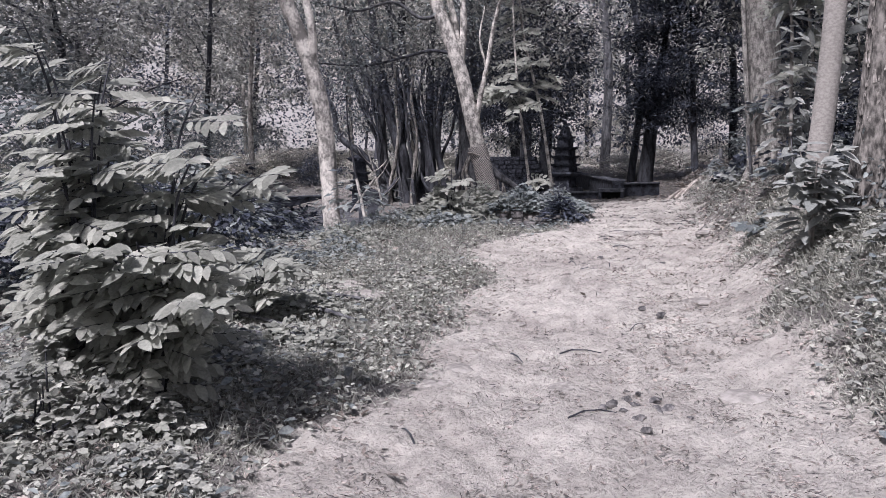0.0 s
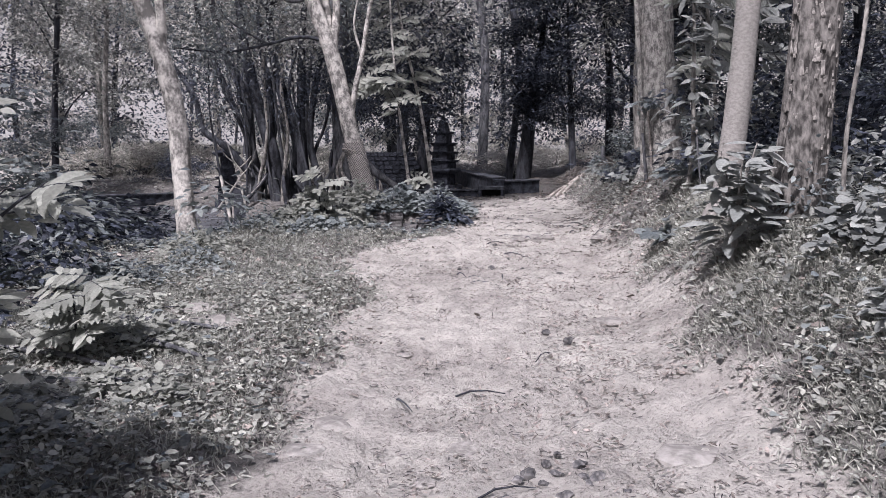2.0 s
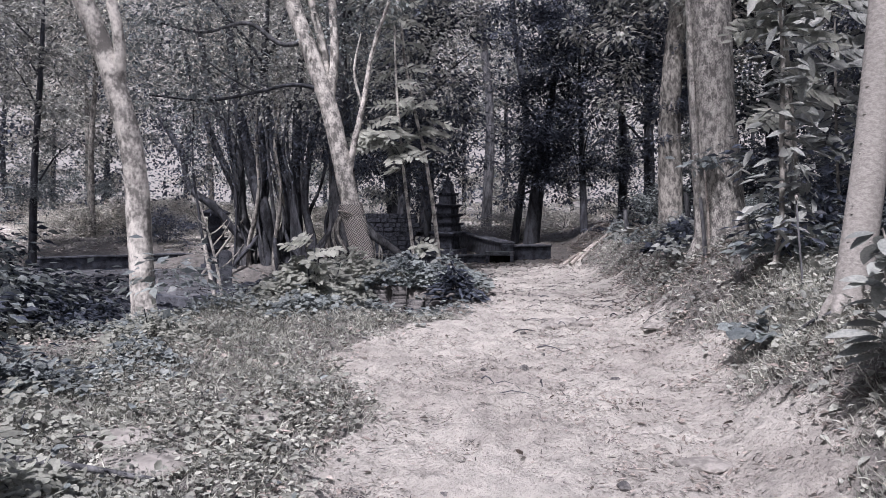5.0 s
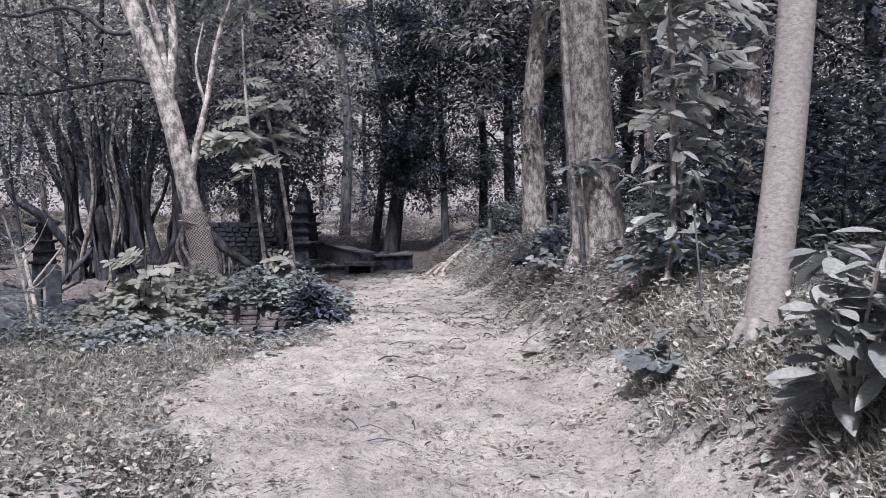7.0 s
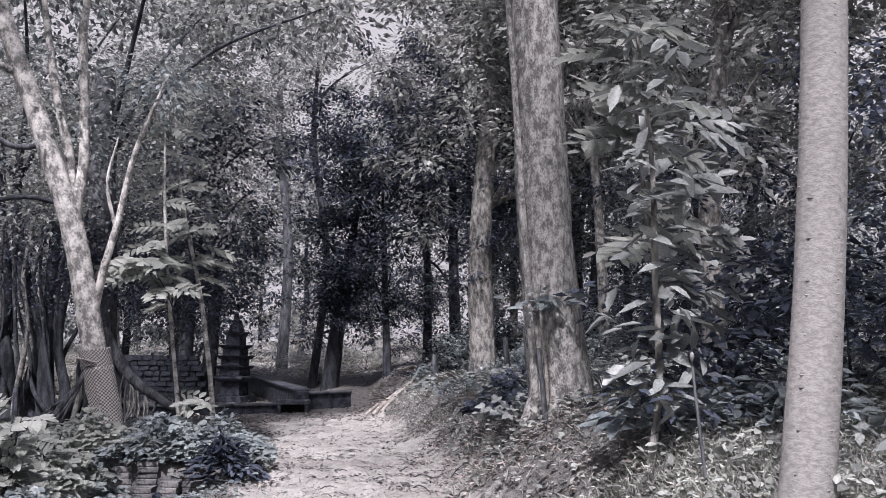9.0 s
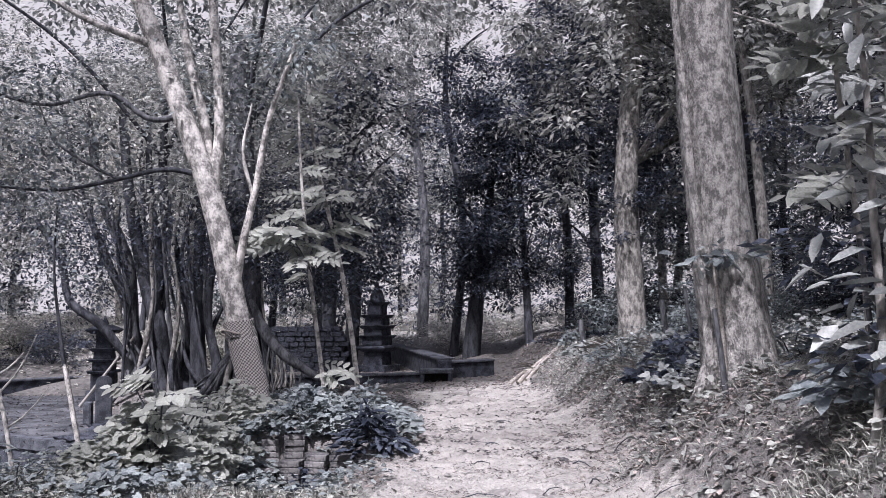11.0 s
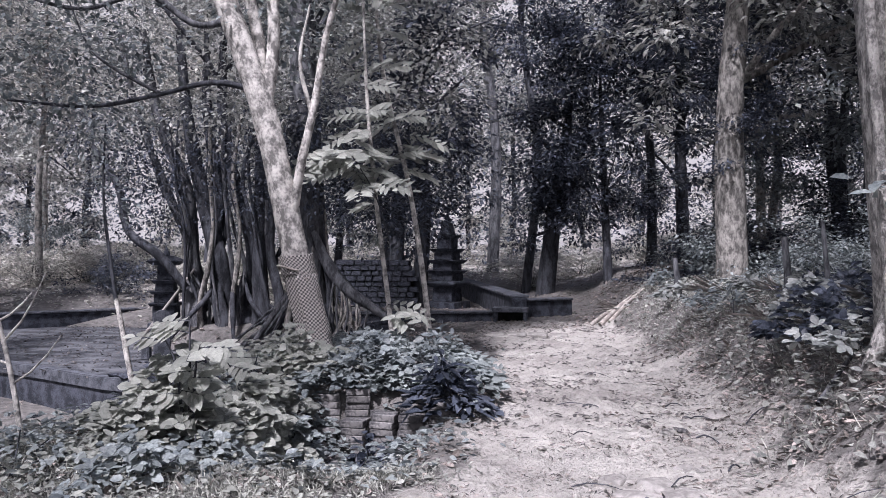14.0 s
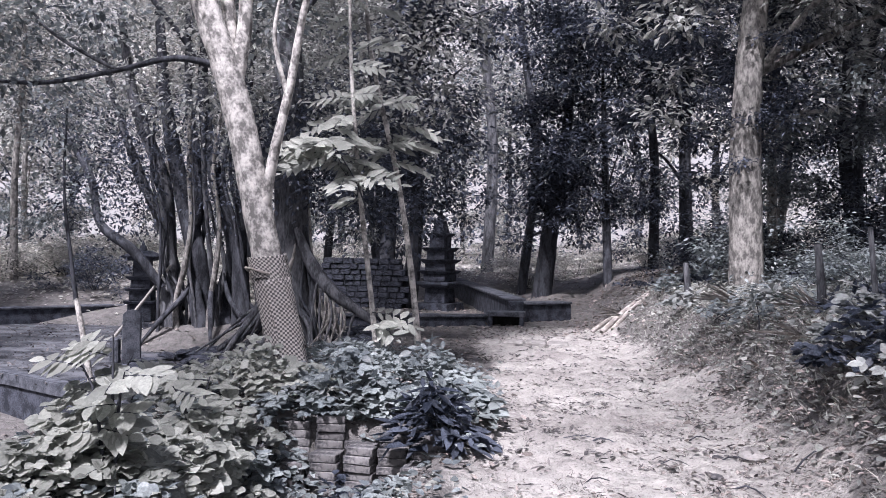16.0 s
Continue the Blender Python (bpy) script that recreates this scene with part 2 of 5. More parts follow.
def broad_leaves(base, way, up, length, width, curl=0.11):
    """Large leaves with a rounded outline, a raised rim either side of the midrib and a drooping tip."""
    base, way = np.asarray(base, float), unit(np.asarray(way, float))
    side = unit(np.cross(way, up))
    nrm = np.cross(side, way)
    L, W = np.asarray(length, float).reshape(-1, 1), np.asarray(width, float).reshape(-1, 1)
    us, ws = (0.0, 0.12, 0.32, 0.55, 0.78, 0.93, 1.0), (0.04, 0.55, 0.95, 1.0, 0.66, 0.26, 0.02)
    rows = []
    for u, w in zip(us, ws):
        mid = base + way * L * u - nrm * L * curl * u * u
        rows += [mid + side * W * 0.5 * w + nrm * W * 0.11 * w, mid, mid - side * W * 0.5 * w + nrm * W * 0.11 * w]
    V = np.stack(rows, 1).reshape(-1, 3)
    i = np.arange(len(base))[:, None] * len(rows)
    F = np.concatenate([i + np.array([[3 * k, 3 * k + 1, 3 * k + 4, 3 * k + 3]]) for k in range(6)] + [i + np.array([[3 * k + 1, 3 * k + 2, 3 * k + 5, 3 * k + 4]]) for k in range(6)])
    return V, F


def lobed_leaves(base, way, up, length, width, curl=0.12):
    """Leaves of three rounded leaflets, the two side ones spread from the stalk's end."""
    base, way = np.asarray(base, float), unit(np.asarray(way, float))
    side = unit(np.cross(way, up))
    L, W = np.asarray(length, float).reshape(-1, 1), np.asarray(width, float).reshape(-1, 1)
    out = []
    for turn, k in ((0.0, 1.0), (1.0, 0.8), (-1.0, 0.8)):
        w = unit(way * (1.0 if not turn else 0.45) + side * turn * 0.9)
        sd = unit(np.cross(w, up))
        nrm = np.cross(sd, w)
        start = base + way * L * (0.34 if not turn else 0.30)
        ln, wd = L * 0.66 * k, W * 0.62 * k
        rows = []
        for u, b in ((0.0, 0.06), (0.2, 0.74), (0.5, 1.0), (0.8, 0.66), (1.0, 0.03)):
            mid = start + w * ln * u - nrm * ln * curl * u * u
            rows += [mid + sd * wd * 0.5 * b + nrm * wd * 0.10 * b, mid, mid - sd * wd * 0.5 * b + nrm * wd * 0.10 * b]
        i = np.arange(len(base))[:, None] * len(rows)
        out.append((np.stack(rows, 1).reshape(-1, 3), np.concatenate([i + np.array([[3 * q + c, 3 * q + c + 1, 3 * q + c + 4, 3 * q + c + 3]]) for q in range(4) for c in (0, 1)])))
    return join(out)


def leaves(base, way, up, length, width, oval=True, curl=0.12):
    """Leaves from their stalk ends: way is where they point, up the side they turn to the sky. Folded along the midrib."""
    base, way = np.asarray(base, float), unit(np.asarray(way, float))
    side = unit(np.cross(way, up))
    nrm = np.cross(side, way)
    L, W = np.asarray(length, float).reshape(-1, 1), np.asarray(width, float).reshape(-1, 1)
    n = len(base)
    if oval:
        tip = base + way * L - nrm * L * curl
        l1, l2 = base + way * L * 0.28 + side * W * 0.5 + nrm * W * 0.14, base + way * L * 0.66 + side * W * 0.44 + nrm * W * 0.10 - nrm * L * curl * 0.4
        r1, r2 = base + way * L * 0.28 - side * W * 0.5 + nrm * W * 0.14, base + way * L * 0.66 - side * W * 0.44 + nrm * W * 0.10 - nrm * L * curl * 0.4
        V = np.stack([base, l1, l2, tip, r2, r1], 1).reshape(-1, 3)
        i = np.arange(n)[:, None] * 6
        F = np.concatenate([i + [0, 3, 2, 1], i + [0, 5, 4, 3]])
        return V, F
    tip = base + way * L - nrm * L * curl
    mid = base + way * L * 0.45
    V = np.stack([base, mid + side * W * 0.5 + nrm * W * 0.1, tip, mid - side * W * 0.5 + nrm * W * 0.1], 1).reshape(-1, 3)
    return V, np.arange(n)[:, None] * 4 + np.array([[0, 1, 2, 3]])


def clumped(rng, centres, spread, n, length, width, flat=0.6, oval=False, down=0.25):
    """n leaves in clumps round the centres."""
    c = centres[rng.integers(0, len(centres), n)]
    off = rng.normal(size=(n, 3)) * spread
    way = unit(off + rng.normal(size=(n, 3)) * np.mean(spread) * 0.9)
    way[:, 2] = way[:, 2] * 0.6 - down
    up = rng.normal(size=(n, 3)) * (1 - flat) + np.array([0, 0, 1.0])
    s = rng.uniform(0.65, 1.25, n)
    return leaves(c + off, way, up, length * s, width * s, oval)


def sprays(rng, starts, ways, pairs, length, leaf_l, leaf_w, droop=0.25, fine=False, tilt=(0, 0, 1)):
    """Feathered leaves: a rachis with pairs of leaflets and one at the tip. Returns the leaflets and the stalks."""
    B, W, U, LL, stalks = [], [], [], [], []
    for s, w in zip(starts, ways):
        w = unit(np.asarray(w, float))
        side = unit(np.cross(w, np.asarray(tilt, float)))
        ln = length * rng.uniform(0.7, 1.2)
        up = np.asarray(tilt, float) + rng.normal(size=3) * 0.18
        pts = []
        for k in range(pairs + 1):
            u = (k + 0.8) / (pairs + 0.8)
            p = s + w * ln * u - np.array([0, 0, 1.0]) * droop * ln * u * u
            pts.append(p)
            f = 0.65 + 0.7 * math.sin(math.pi * min(1, u * 0.9))
            for sg in ((1, -1) if k < pairs else (0,)):
                B.append(p), U.append(up + rng.normal(size=3) * 0.15)
                W.append(w * (0.55 if sg else 1) + side * sg * 0.85 - np.array([0, 0, 0.12 + rng.uniform(-0.1, 0.2)]))
                LL.append(f * rng.uniform(0.85, 1.15))
        stalks.append(tube([s, pts[len(pts) // 2], pts[-1]], [leaf_w * 0.09, leaf_w * 0.06, leaf_w * 0.03], 4))
    LL = np.array(LL)
    return (broad_leaves(B, W, np.array(U), leaf_l * LL, leaf_w * LL) if fine else leaves(B, W, np.array(U), leaf_l * LL, leaf_w * LL, True)), join(stalks)


# ---- the lie of the land ----
def smooth(a, b, v):
    t = np.clip((v - a) / (b - a), 0, 1)
    return t * t * (3 - 2 * t)


Y_LINE = [-40, -1, 5, 8.5, 12, 15, 24, 30, 37, 50, 80]
Z_LINE = [0.0, 0.0, 0.0, 0.25, 0.42, 0.38, 0.15, 0.12, 0.5, 0.9, 1.2]
EDGE_Y = [-40, 2.3, 3.8, 5.6, 8.0, 9.5, 11, 12.2, 14, 15.6, 20.5, 24, 28]
EDGE_L = [-1.0, -1.0, -1.0, -1.1, -1.35, -1.8, -1.75, -1.1, -0.9, -0.95, -1.45, -1.95, -2.4]
EDGE_R = [2.7, 2.6, 2.35, 1.8, 1.85, 1.6, 1.3, 1.2, 1.25, 1.3, 1.1, 0.85, 0.5]
BANK_R = [2.6, 2.4, 2.1, 1.68, 1.5, 1.5, 1.3, 1.2, 1.25, 1.3, 1.1, 0.85, 0.5]


def wave(x, y, k):
    return (np.sin(x * k + 1.3 * np.sin(y * k * 0.7 + 0.4)) * np.cos(y * k * 0.9 + 0.8 * np.sin(x * k * 0.6)) + np.sin(x * k * 2.3 + y * k * 1.7) * 0.4)


def gz(x, y):
    """Height of the ground."""
    x, y = np.asarray(x, float), np.asarray(y, float)
    z = np.interp(y, Y_LINE, Z_LINE)
    er, el = np.interp(y, EDGE_Y, BANK_R), np.interp(y, EDGE_Y, EDGE_L)
    rise = 0.34 + 0.62 * smooth(2, 7.5, y)
    z = z + rise * smooth(-0.35, 1.1, x - er) * (1 - 0.6 * smooth(30, 45, y)) + 0.13 * np.clip(x - er - 1.0, 0, 6) * smooth(5, 12, y)
    z = z + 0.10 * smooth(0, 0.8, el - x) * (1 - smooth(20, 26, y))
    z = z + 0.20 * np.exp(-(((x + 3.0) / 1.0) ** 2 + ((y - 17.6) / 2.6) ** 2))
    drop = smooth(0.3, 2.6, -3.5 - x) * smooth(9.5, 14, y) * (1 - smooth(27, 34, y))
    z = z * (1 - drop) + drop * -1.15
    court = smooth(24, 27, y) * smooth(-12, -9.5, x) * (1 - smooth(-2.5, 0, x)) * (1 - smooth(40, 46, y))
    z = z * (1 - court) + court * 0.08
    dip = smooth(1.15, 2.0, -x) * smooth(11.8, 13.2, y) * (1 - smooth(14.75, 14.95, y)) * (1 - drop) * (1 - smooth(2.85, 3.3, -x))
    z = z - 0.55 * dip
    return z + 0.03 * wave(x, y, 1.1)


def path_and_sunlit_clearing(x, y):
    er, el = np.interp(y, EDGE_Y, EDGE_R), np.interp(y, EDGE_Y, EDGE_L)
    w = 0.18 * wave(x * 0 + 3.1, y, 1.7)
    # The last two terms pale the clearing floor, standing for sunlit litter.
    return smooth(-0.45, 0.35, np.minimum(x - el + w, er - x + w)) * (1 - smooth(26, 30, y)) + 0.75 * smooth(45, 48, y) * (1 - smooth(66, 75, y)) + 0.75 * smooth(34, 37, y) * smooth(11, 13, -x) * (1 - smooth(45, 46, y))


def spaced(lo, hi, step, far, grow):
    a = list(np.arange(lo, hi + step / 2, step))
    d, s = hi, step
    while d < far:
        s *= grow
        d += s
        a.append(d)
    d, s = lo, step
    while d > -far:
        s *= grow
        d -= s
        a.insert(0, d)
    return np.array(a)


def build_ground():
    xs, ys = spaced(-4.5, 4.5, 0.055, 900, 1.12), spaced(1, 22, 0.065, 900, 1.10)
    X, Y = np.meshgrid(xs, ys)
    Z = gz(X, Y)
    mask = path_and_sunlit_clearing(X, Y)
    near = (np.abs(X) < 9) & (Y > -2) & (Y < 32)
    rng = np.random.default_rng(4)
    bumps = 0.010 * wave(X, Y, 3.7) + 0.008 * wave(X + 7, Y - 3, 9.1) + 0.007 * wave(X - 2, Y + 5, 21.0)
    # stony ribs and shallow ruts in the trodden earth
    rib = np.abs(wave(X * 0.8 + 0.3 * Y, Y * 0.9 - 0.2 * X, 2.9))
    Z = Z + np.where(near, bumps * (1 + 0.8 * mask) + mask * 0.04 * (1 - smooth(0.0, 0.35, rib)) + rng.normal(size=X.shape) * 0.011, 0)
    V = np.stack([X, Y, Z], -1).reshape(-1, 3)
    nx = len(xs)
    i = (np.arange(len(ys) - 1)[:, None] * nx + np.arange(nx - 1)).ravel()
    me = mesh_np("ground", V, np.stack([i, i + 1, i + nx + 1, i + nx], -1), EARTH, True)
    # Besides the trodden track, this holds the painted sunlight of the clearing.
    a = me.attributes.new("trodden", "FLOAT", "POINT")
    a.data.foreach_set("value", mask.astype(np.float32).ravel())
    return tagged(new("ground", me), "pale trodden dirt track through dark leaf-strewn forest soil", "ground", kind="structure")


build_ground()


def build_backdrop():
    a = np.linspace(0, 2 * np.pi, 73)[:-1]
    V = np.concatenate([np.stack([130 * np.cos(a), 130 * np.sin(a) + 20, 0 * a + z], 1) for z in (-2.0, 115.0)])
    i, j = np.arange(72), (np.arange(72) + 1) % 72
    me = mesh_np("backdrop", V, np.stack([i, j, j + 72, i + 72], -1), haze_material(), True)
    return tagged(new("backdrop", me), "bright hazy sky low behind the far trees", "sky", kind="structure")


build_backdrop()


# ---- trees ----
def crown_mesh(name, seed, size, clumps, n, leaf, material, gap=0.33):
    rng = np.random.default_rng(seed)
    c = rng.normal(size=(clumps, 3)) * np.array(size) * 0.48
    c += rng.normal(size=(clumps, 3)) * gap
    V, F = clumped(rng, c, np.array([gap, gap, gap * 0.55]) * 0.85, n, leaf, leaf * 0.5)
    return mesh_np(name, V, F, material), c


FAR_CROWNS = [crown_mesh("crown", 10 + k, (2.0, 2.0, 2.6), 42, 5200, 0.15, LEAF_SHADED, 0.27) for k in range(4)]
PALE_CROWNS = [crown_mesh("crown", 30 + k, (2.2, 2.2, 2.6), 38, 4400, 0.14, LEAF_CROWN, 0.27) for k in range(3)]
LOW_CROWNS = [crown_mesh("crown", 50 + k, (1.2, 1.2, 0.9), 26, 2900, 0.10, m, 0.2) for k, m in enumerate((LEAF_SHADED, LEAF_MID, LEAF_SHADED, LEAF_FAR_SUNLIT))]
# Dense flat crown added over some trees to block sun from the court.
SHADE_CANOPY = crown_mesh("canopy", 90, (3.2, 3.2, 0.8), 44, 3000, 0.24, LEAF_CROWN, 0.45)


def forest_tree(x, y, r, height, crown, at, scale, lean=(0, 0), bark=None, label="slim dark-barked forest tree with a dense crown", sink=0.1, low=None, seed=0):
    rng = np.random.default_rng(int(abs(x * 131 + y * 17)) + seed)
    z = float(gz(x, y)) - sink
    height = min(height, at + 1.7 * scale)
    t = thing("tree", x, y, z, label, "tree", "forest trees")
    lx, ly = lean
    b = rng.normal(size=2) * 0.06 * height * 0.3
    pts = [(0, 0, 0), (lx * 0.3 + b[0], ly * 0.3 + b[1], height * 0.35), (lx * 0.7 - b[0] * 0.4, ly * 0.7, height * 0.7), (lx, ly, height)]
    me, cen = crown
    top = np.array([lx * at / height, ly * at / height, at])
    child("trunk", mesh_np("trunk", *join([tube(pts, [r * 1.25, r, r * 0.8, r * 0.3], 10, 0.05, rng)]), bark or BARK_DARK, True), t)
    for c in cen[rng.integers(0, len(cen), 5)] * scale:
        s = np.array([lx, ly, 0]) * 0.5 + np.array([0, 0, max(height * 0.3, at + c[2] - 1.2 * scale)])
        e = top + c
        child("limb", mesh_np("limb", *tube([s, (s + e) / 2 + [0, 0, 0.2], e], [r * 0.38, r * 0.25, r * 0.08], 5), bark or BARK_DARK, True), t)
    tagged(child("crown", me, t, m=Matrix.Translation(top) @ pose(0, 0, 0, 0, 0, rng.uniform(0, 360)) @ Matrix.Scale(scale, 4)), kind="stuff")
    if 12 < y < 38 or y > 55 or x < -8:
        # Leaf colour by position: dark in the shaded middle, pale where sunlit.
        up = (FAR_CROWNS if -4 < x < 2.6 and y < 38 else PALE_CROWNS)[int(rng.integers(0, 3))][0]
        tagged(child("upper_crown", up, t, m=Matrix.Translation(top + [rng.normal() * 0.8, rng.normal() * 0.8, 2.7 * scale]) @ pose(0, 0, 0, 0, 0, rng.uniform(0, 360)) @ Matrix.Scale(scale * 0.95, 4)), kind="stuff")
    # Extra crown high above, added only to shade the ground behind.
    if 17 < y < 34 and -9 < x < 10:
        tagged(child("canopy", SHADE_CANOPY[0], t, m=Matrix.Translation(top + [0, 0, 4.6 * scale]) @ pose(0, 0, 0, 0, 0, rng.uniform(0, 360)) @ Matrix.Scale(scale, 4)), kind="stuff")
    if low:
        m2, h2, s2 = low
        tagged(child("lower_foliage", m2[0], t, m=Matrix.Translation((lx * 0.3, ly * 0.3, h2)) @ pose(0, 0, 0, 0, 0, rng.uniform(0, 360)) @ Matrix.Scale(s2, 4)), kind="stuff")
    return t


# trunks that can be told apart, by their places
FC, PC, LC = FAR_CROWNS, PALE_CROWNS, LOW_CROWNS
RING = [crown_mesh("crown", 70 + k, (2.2, 2.2, 2.6), 34, 3000, 0.16, LEAF_FAR_SUNLIT, 0.42) for k in range(3)]
forest_tree(-1.17, 37.2, 0.25, 14, FC[0], 5.0, 1.2, (0.9, 0), low=(FC[1], 3.4, 0.7), label="thick dark forest tree beside the low wall")
forest_tree(-3.83, 46.5, 0.24, 20, PC[1], 14.5, 1.3, (-0.5, 0), BARK_ROOT, label="tall slim dark tree with spreading roots at its foot")
forest_tree(-2.02, 40.6, 0.15, 18, PC[0], 13.5, 1.0)
forest_tree(0.95, 35.7, 0.12, 9, FC[3], 4.9, 1.2, (-0.3, 0), low=(LC[0], 2.6, 1.3), label="small bushy forest tree with low dark branches")
forest_tree(2.45, 37.0, 0.15, 13, FC[1], 8.2, 1.1, (-0.5, 0), low=(LC[0], 2.4, 1.1))
forest_tree(3.6, 37.5, 0.19, 14, FC[0], 7.2, 1.2, (-0.3, 0))
forest_tree(2.9, 24.4, 0.24, 13, PC[2], 7.2, 1.4, (0.1, 0), BARK_MOSS, low=(FC[0], 3.9, 0.6), label="grey-barked forest tree among undergrowth")
forest_tree(-5.0, 33.5, 0.20, 11, FC[2], 7.5, 1.4, low=(LC[2], 4.0, 1.5))
forest_tree(-6.2, 36.0, 0.22, 12, FC[0], 7, 1.4, low=(LC[0], 3.8, 1.6))
forest_tree(5.3, 22.6, 0.10, 13, PC[1], 8.0, 1.4, (-0.6, 0.5), BARK_MOSS, label="slender pale forest tree on the bank")
frng = np.random.default_rng(77)
SPOTS = [(6.0, 18.5), (5.8, 26), (9.5, 27), (4.5, 29.5), (7.5, 33), (10, 36), (6.4, 12.2), (10.5, 17),
         (-9.5, 38), (-13, 41), (-19, 31), (-8, 43), (-23, 42), (-22, 26), (-14.5, 18.5), (-16.5, 14), (-11.5, 11.5), (-14, 8.5), (-9.0, 7.6), (11, 23), (12, 30)]
for k, (x, y) in enumerate(SPOTS):
    # Outer trees get the pale crown colour, standing for sunlight on them.
    pale = x < -7 or x > 5
    forest_tree(x, y, frng.uniform(0.09, 0.2), frng.uniform(10, 14), (PC if pale else FC)[k % 3], frng.uniform(5.6, 8.2), frng.uniform(1.2, 1.6),
                tuple(frng.normal(size=2) * 0.5), BARK_MOSS if k % 3 == 0 else BARK_DARK, low=(LC[1 if k % 2 or x < -7 else 0], frng.uniform(2.2, 3.6), frng.uniform(1.2, 1.5) if x > -7 else 1.2),
                label="slender forest tree in the dense wood" if not pale else "slender forest tree with a crown coloured pale as sunlit")
for k, (x, y, r) in enumerate(((-7.2, 40, 0.13), (5.8, 35, 0.12), (-10.5, 44, 0.15), (-18, 45, 0.14), (-13.8, 37.5, 0.1), (-19.5, 36, 0.12), (6.6, 30, 0.1))):
    forest_tree(x, y, r, 13, RING[k % 3], 8.5, 1.2, tuple(frng.normal(size=2) * 0.4), BARK_MOSS if k % 2 else BARK_DARK, label="thin bare-stemmed forest tree")
for k in range(34):
    a = -58 + 116 * (k + 0.5) / 34 + frng.uniform(-1.5, 1.5)
    d = frng.uniform(62, 86)
    x, y = d * math.sin(radians(a)) - 1, d * math.cos(radians(a)) + 4
    forest_tree(x, y, frng.uniform(0.12, 0.25), frng.uniform(14, 20), (RING + PC)[k % 6], frng.uniform(7, 11), frng.uniform(2.0, 2.8), tuple(frng.normal(size=2) * 0.6),
                low=(LC[3], frng.uniform(2.0, 4), frng.uniform(1.4, 2.2)), label="tall tree at the far side of the clearing")
for k in range(10):
    a = 125 + 110 * (k + 0.5) / 10
    d = frng.uniform(19, 27)
    forest_tree(d * math.sin(radians(a)), d * math.cos(radians(a)), 0.2, 13, FC[k % 4], 7, 1.6, low=(LC[k % 4], 3, 2.0), label="tree behind the start of the track")


def far_woods(name, seed, n, r0, r1, top, leaf, material, cut, label):
    """The leafage of the distant wood, in clumps, with openings of many sizes."""
    rng = np.random.default_rng(seed)
    a, d, h = rng.uniform(-1.05, 1.05, 2600), rng.uniform(r0, r1, 2600), top * rng.uniform(0, 1, 2600) ** 0.85
    x, y = d * np.sin(a) - 1, d * np.cos(a) + 4
    gap = wave(a * 26 + seed, h * 0.55, 1.0) + 0.6 * wave(a * 60, h * 1.3 + seed, 1.0)
    keep = gap > cut
    c = np.stack([x, y, gz(x, y) + 0.2 + h], 1)[keep]
    V, F = clumped(rng, c, np.array([0.75, 0.75, 0.5]), n, leaf, leaf * 0.5)
    tagged(new(name, mesh_np(name, V, F, material)), label, "trees", kind="stuff")


# Two leaf colours: dark for the wood's shade, lighter for its sunlit leaves.
far_woods("far_woods", 3, 60000, 46, 56, 15.0, 0.30, LEAF_SHADED, -0.75, "massed leafage of the distant wood, coloured dark as shaded")
far_woods("far_woods_sunlit", 8, 26000, 48, 60, 16.0, 0.26, LEAF_MID, -0.2, "leafage scattered through the distant wood, coloured lighter as sunlit")


def bush(x, y, k, s, sz=0.8, dz=0.5, label="dense leafy undergrowth bush", group="undergrowth"):
    me, cen = LC[k]
    z = float(gz(x, y))
    t = thing("bush", x, y, z, label, "bush", group)
    rng = np.random.default_rng(int(abs(x * 91 + y * 37)))
    stems = [tube([(0, 0, -0.05), (c[0] * 0.3, c[1] * 0.3, dz * s * 0.5), (c[0] * s * 0.8, c[1] * s * 0.8, dz * s + c[2] * s * sz)], [0.015, 0.012, 0.005], 5) for c in cen[:7]]
    child("stem", mesh_np("stem", *join(stems), BARK_DARK, True), t)
    tagged(child("foliage", me, t, m=Matrix.Translation((0, 0, dz * s)) @ pose(0, 0, 0, 0, 0, rng.uniform(0, 360)) @ Matrix.Diagonal((s, s, s * sz, 1))), kind="stuff")


brng = np.random.default_rng(5)
for k in range(44):
    side = 1 if k % 2 else -1
    y = brng.uniform(10, 34)
    x = (np.interp(y, EDGE_Y, EDGE_R) + brng.uniform(2.6, 7)) if side > 0 else -brng.uniform(8, 18)
    if side < 0 and 19 < y < 33:
        continue
    bush(x, y, k % 3, brng.uniform(0.8, 1.3))
for k in range(30):
    a = -45 + 90 * k / 30
    d = brng.uniform(46, 60)
    bush(d * math.sin(radians(a)) - 1, d * math.cos(radians(a)) + 4, 3, brng.uniform(1.2, 2.4), 0.5, 0.3, "low scrub in the clearing, coloured pale as sunlit", "clearing scrub")
for k in range(46):
    y = brng.uniform(33.5, 52)
    x = brng.uniform(-0.62 * y, -0.2 * y - 2.0)
    bush(x, y, 3, brng.uniform(0.6, 1.5), 0.7, 0.4, "low sunlit leafy scrub in the clearing", "clearing scrub")
for k in range(22):
    bush(brng.uniform(-2.5, 9), brng.uniform(41, 56), 3, brng.uniform(0.6, 1.4), 0.6, 0.35, "low sunlit leafy scrub beyond the court", "clearing scrub")
for x, y, s in ((-6.4, 9.0, 1.5), (-5.8, 7.3, 1.3), (-7.4, 10.8, 1.6), (-5.4, 5.9, 1.2), (-6.9, 6.4, 1.5), (-8.6, 8.2, 1.8), (-6.0, 11.2, 0.9)):
    bush(x, y, 0 if s < 1.4 else 1, s)
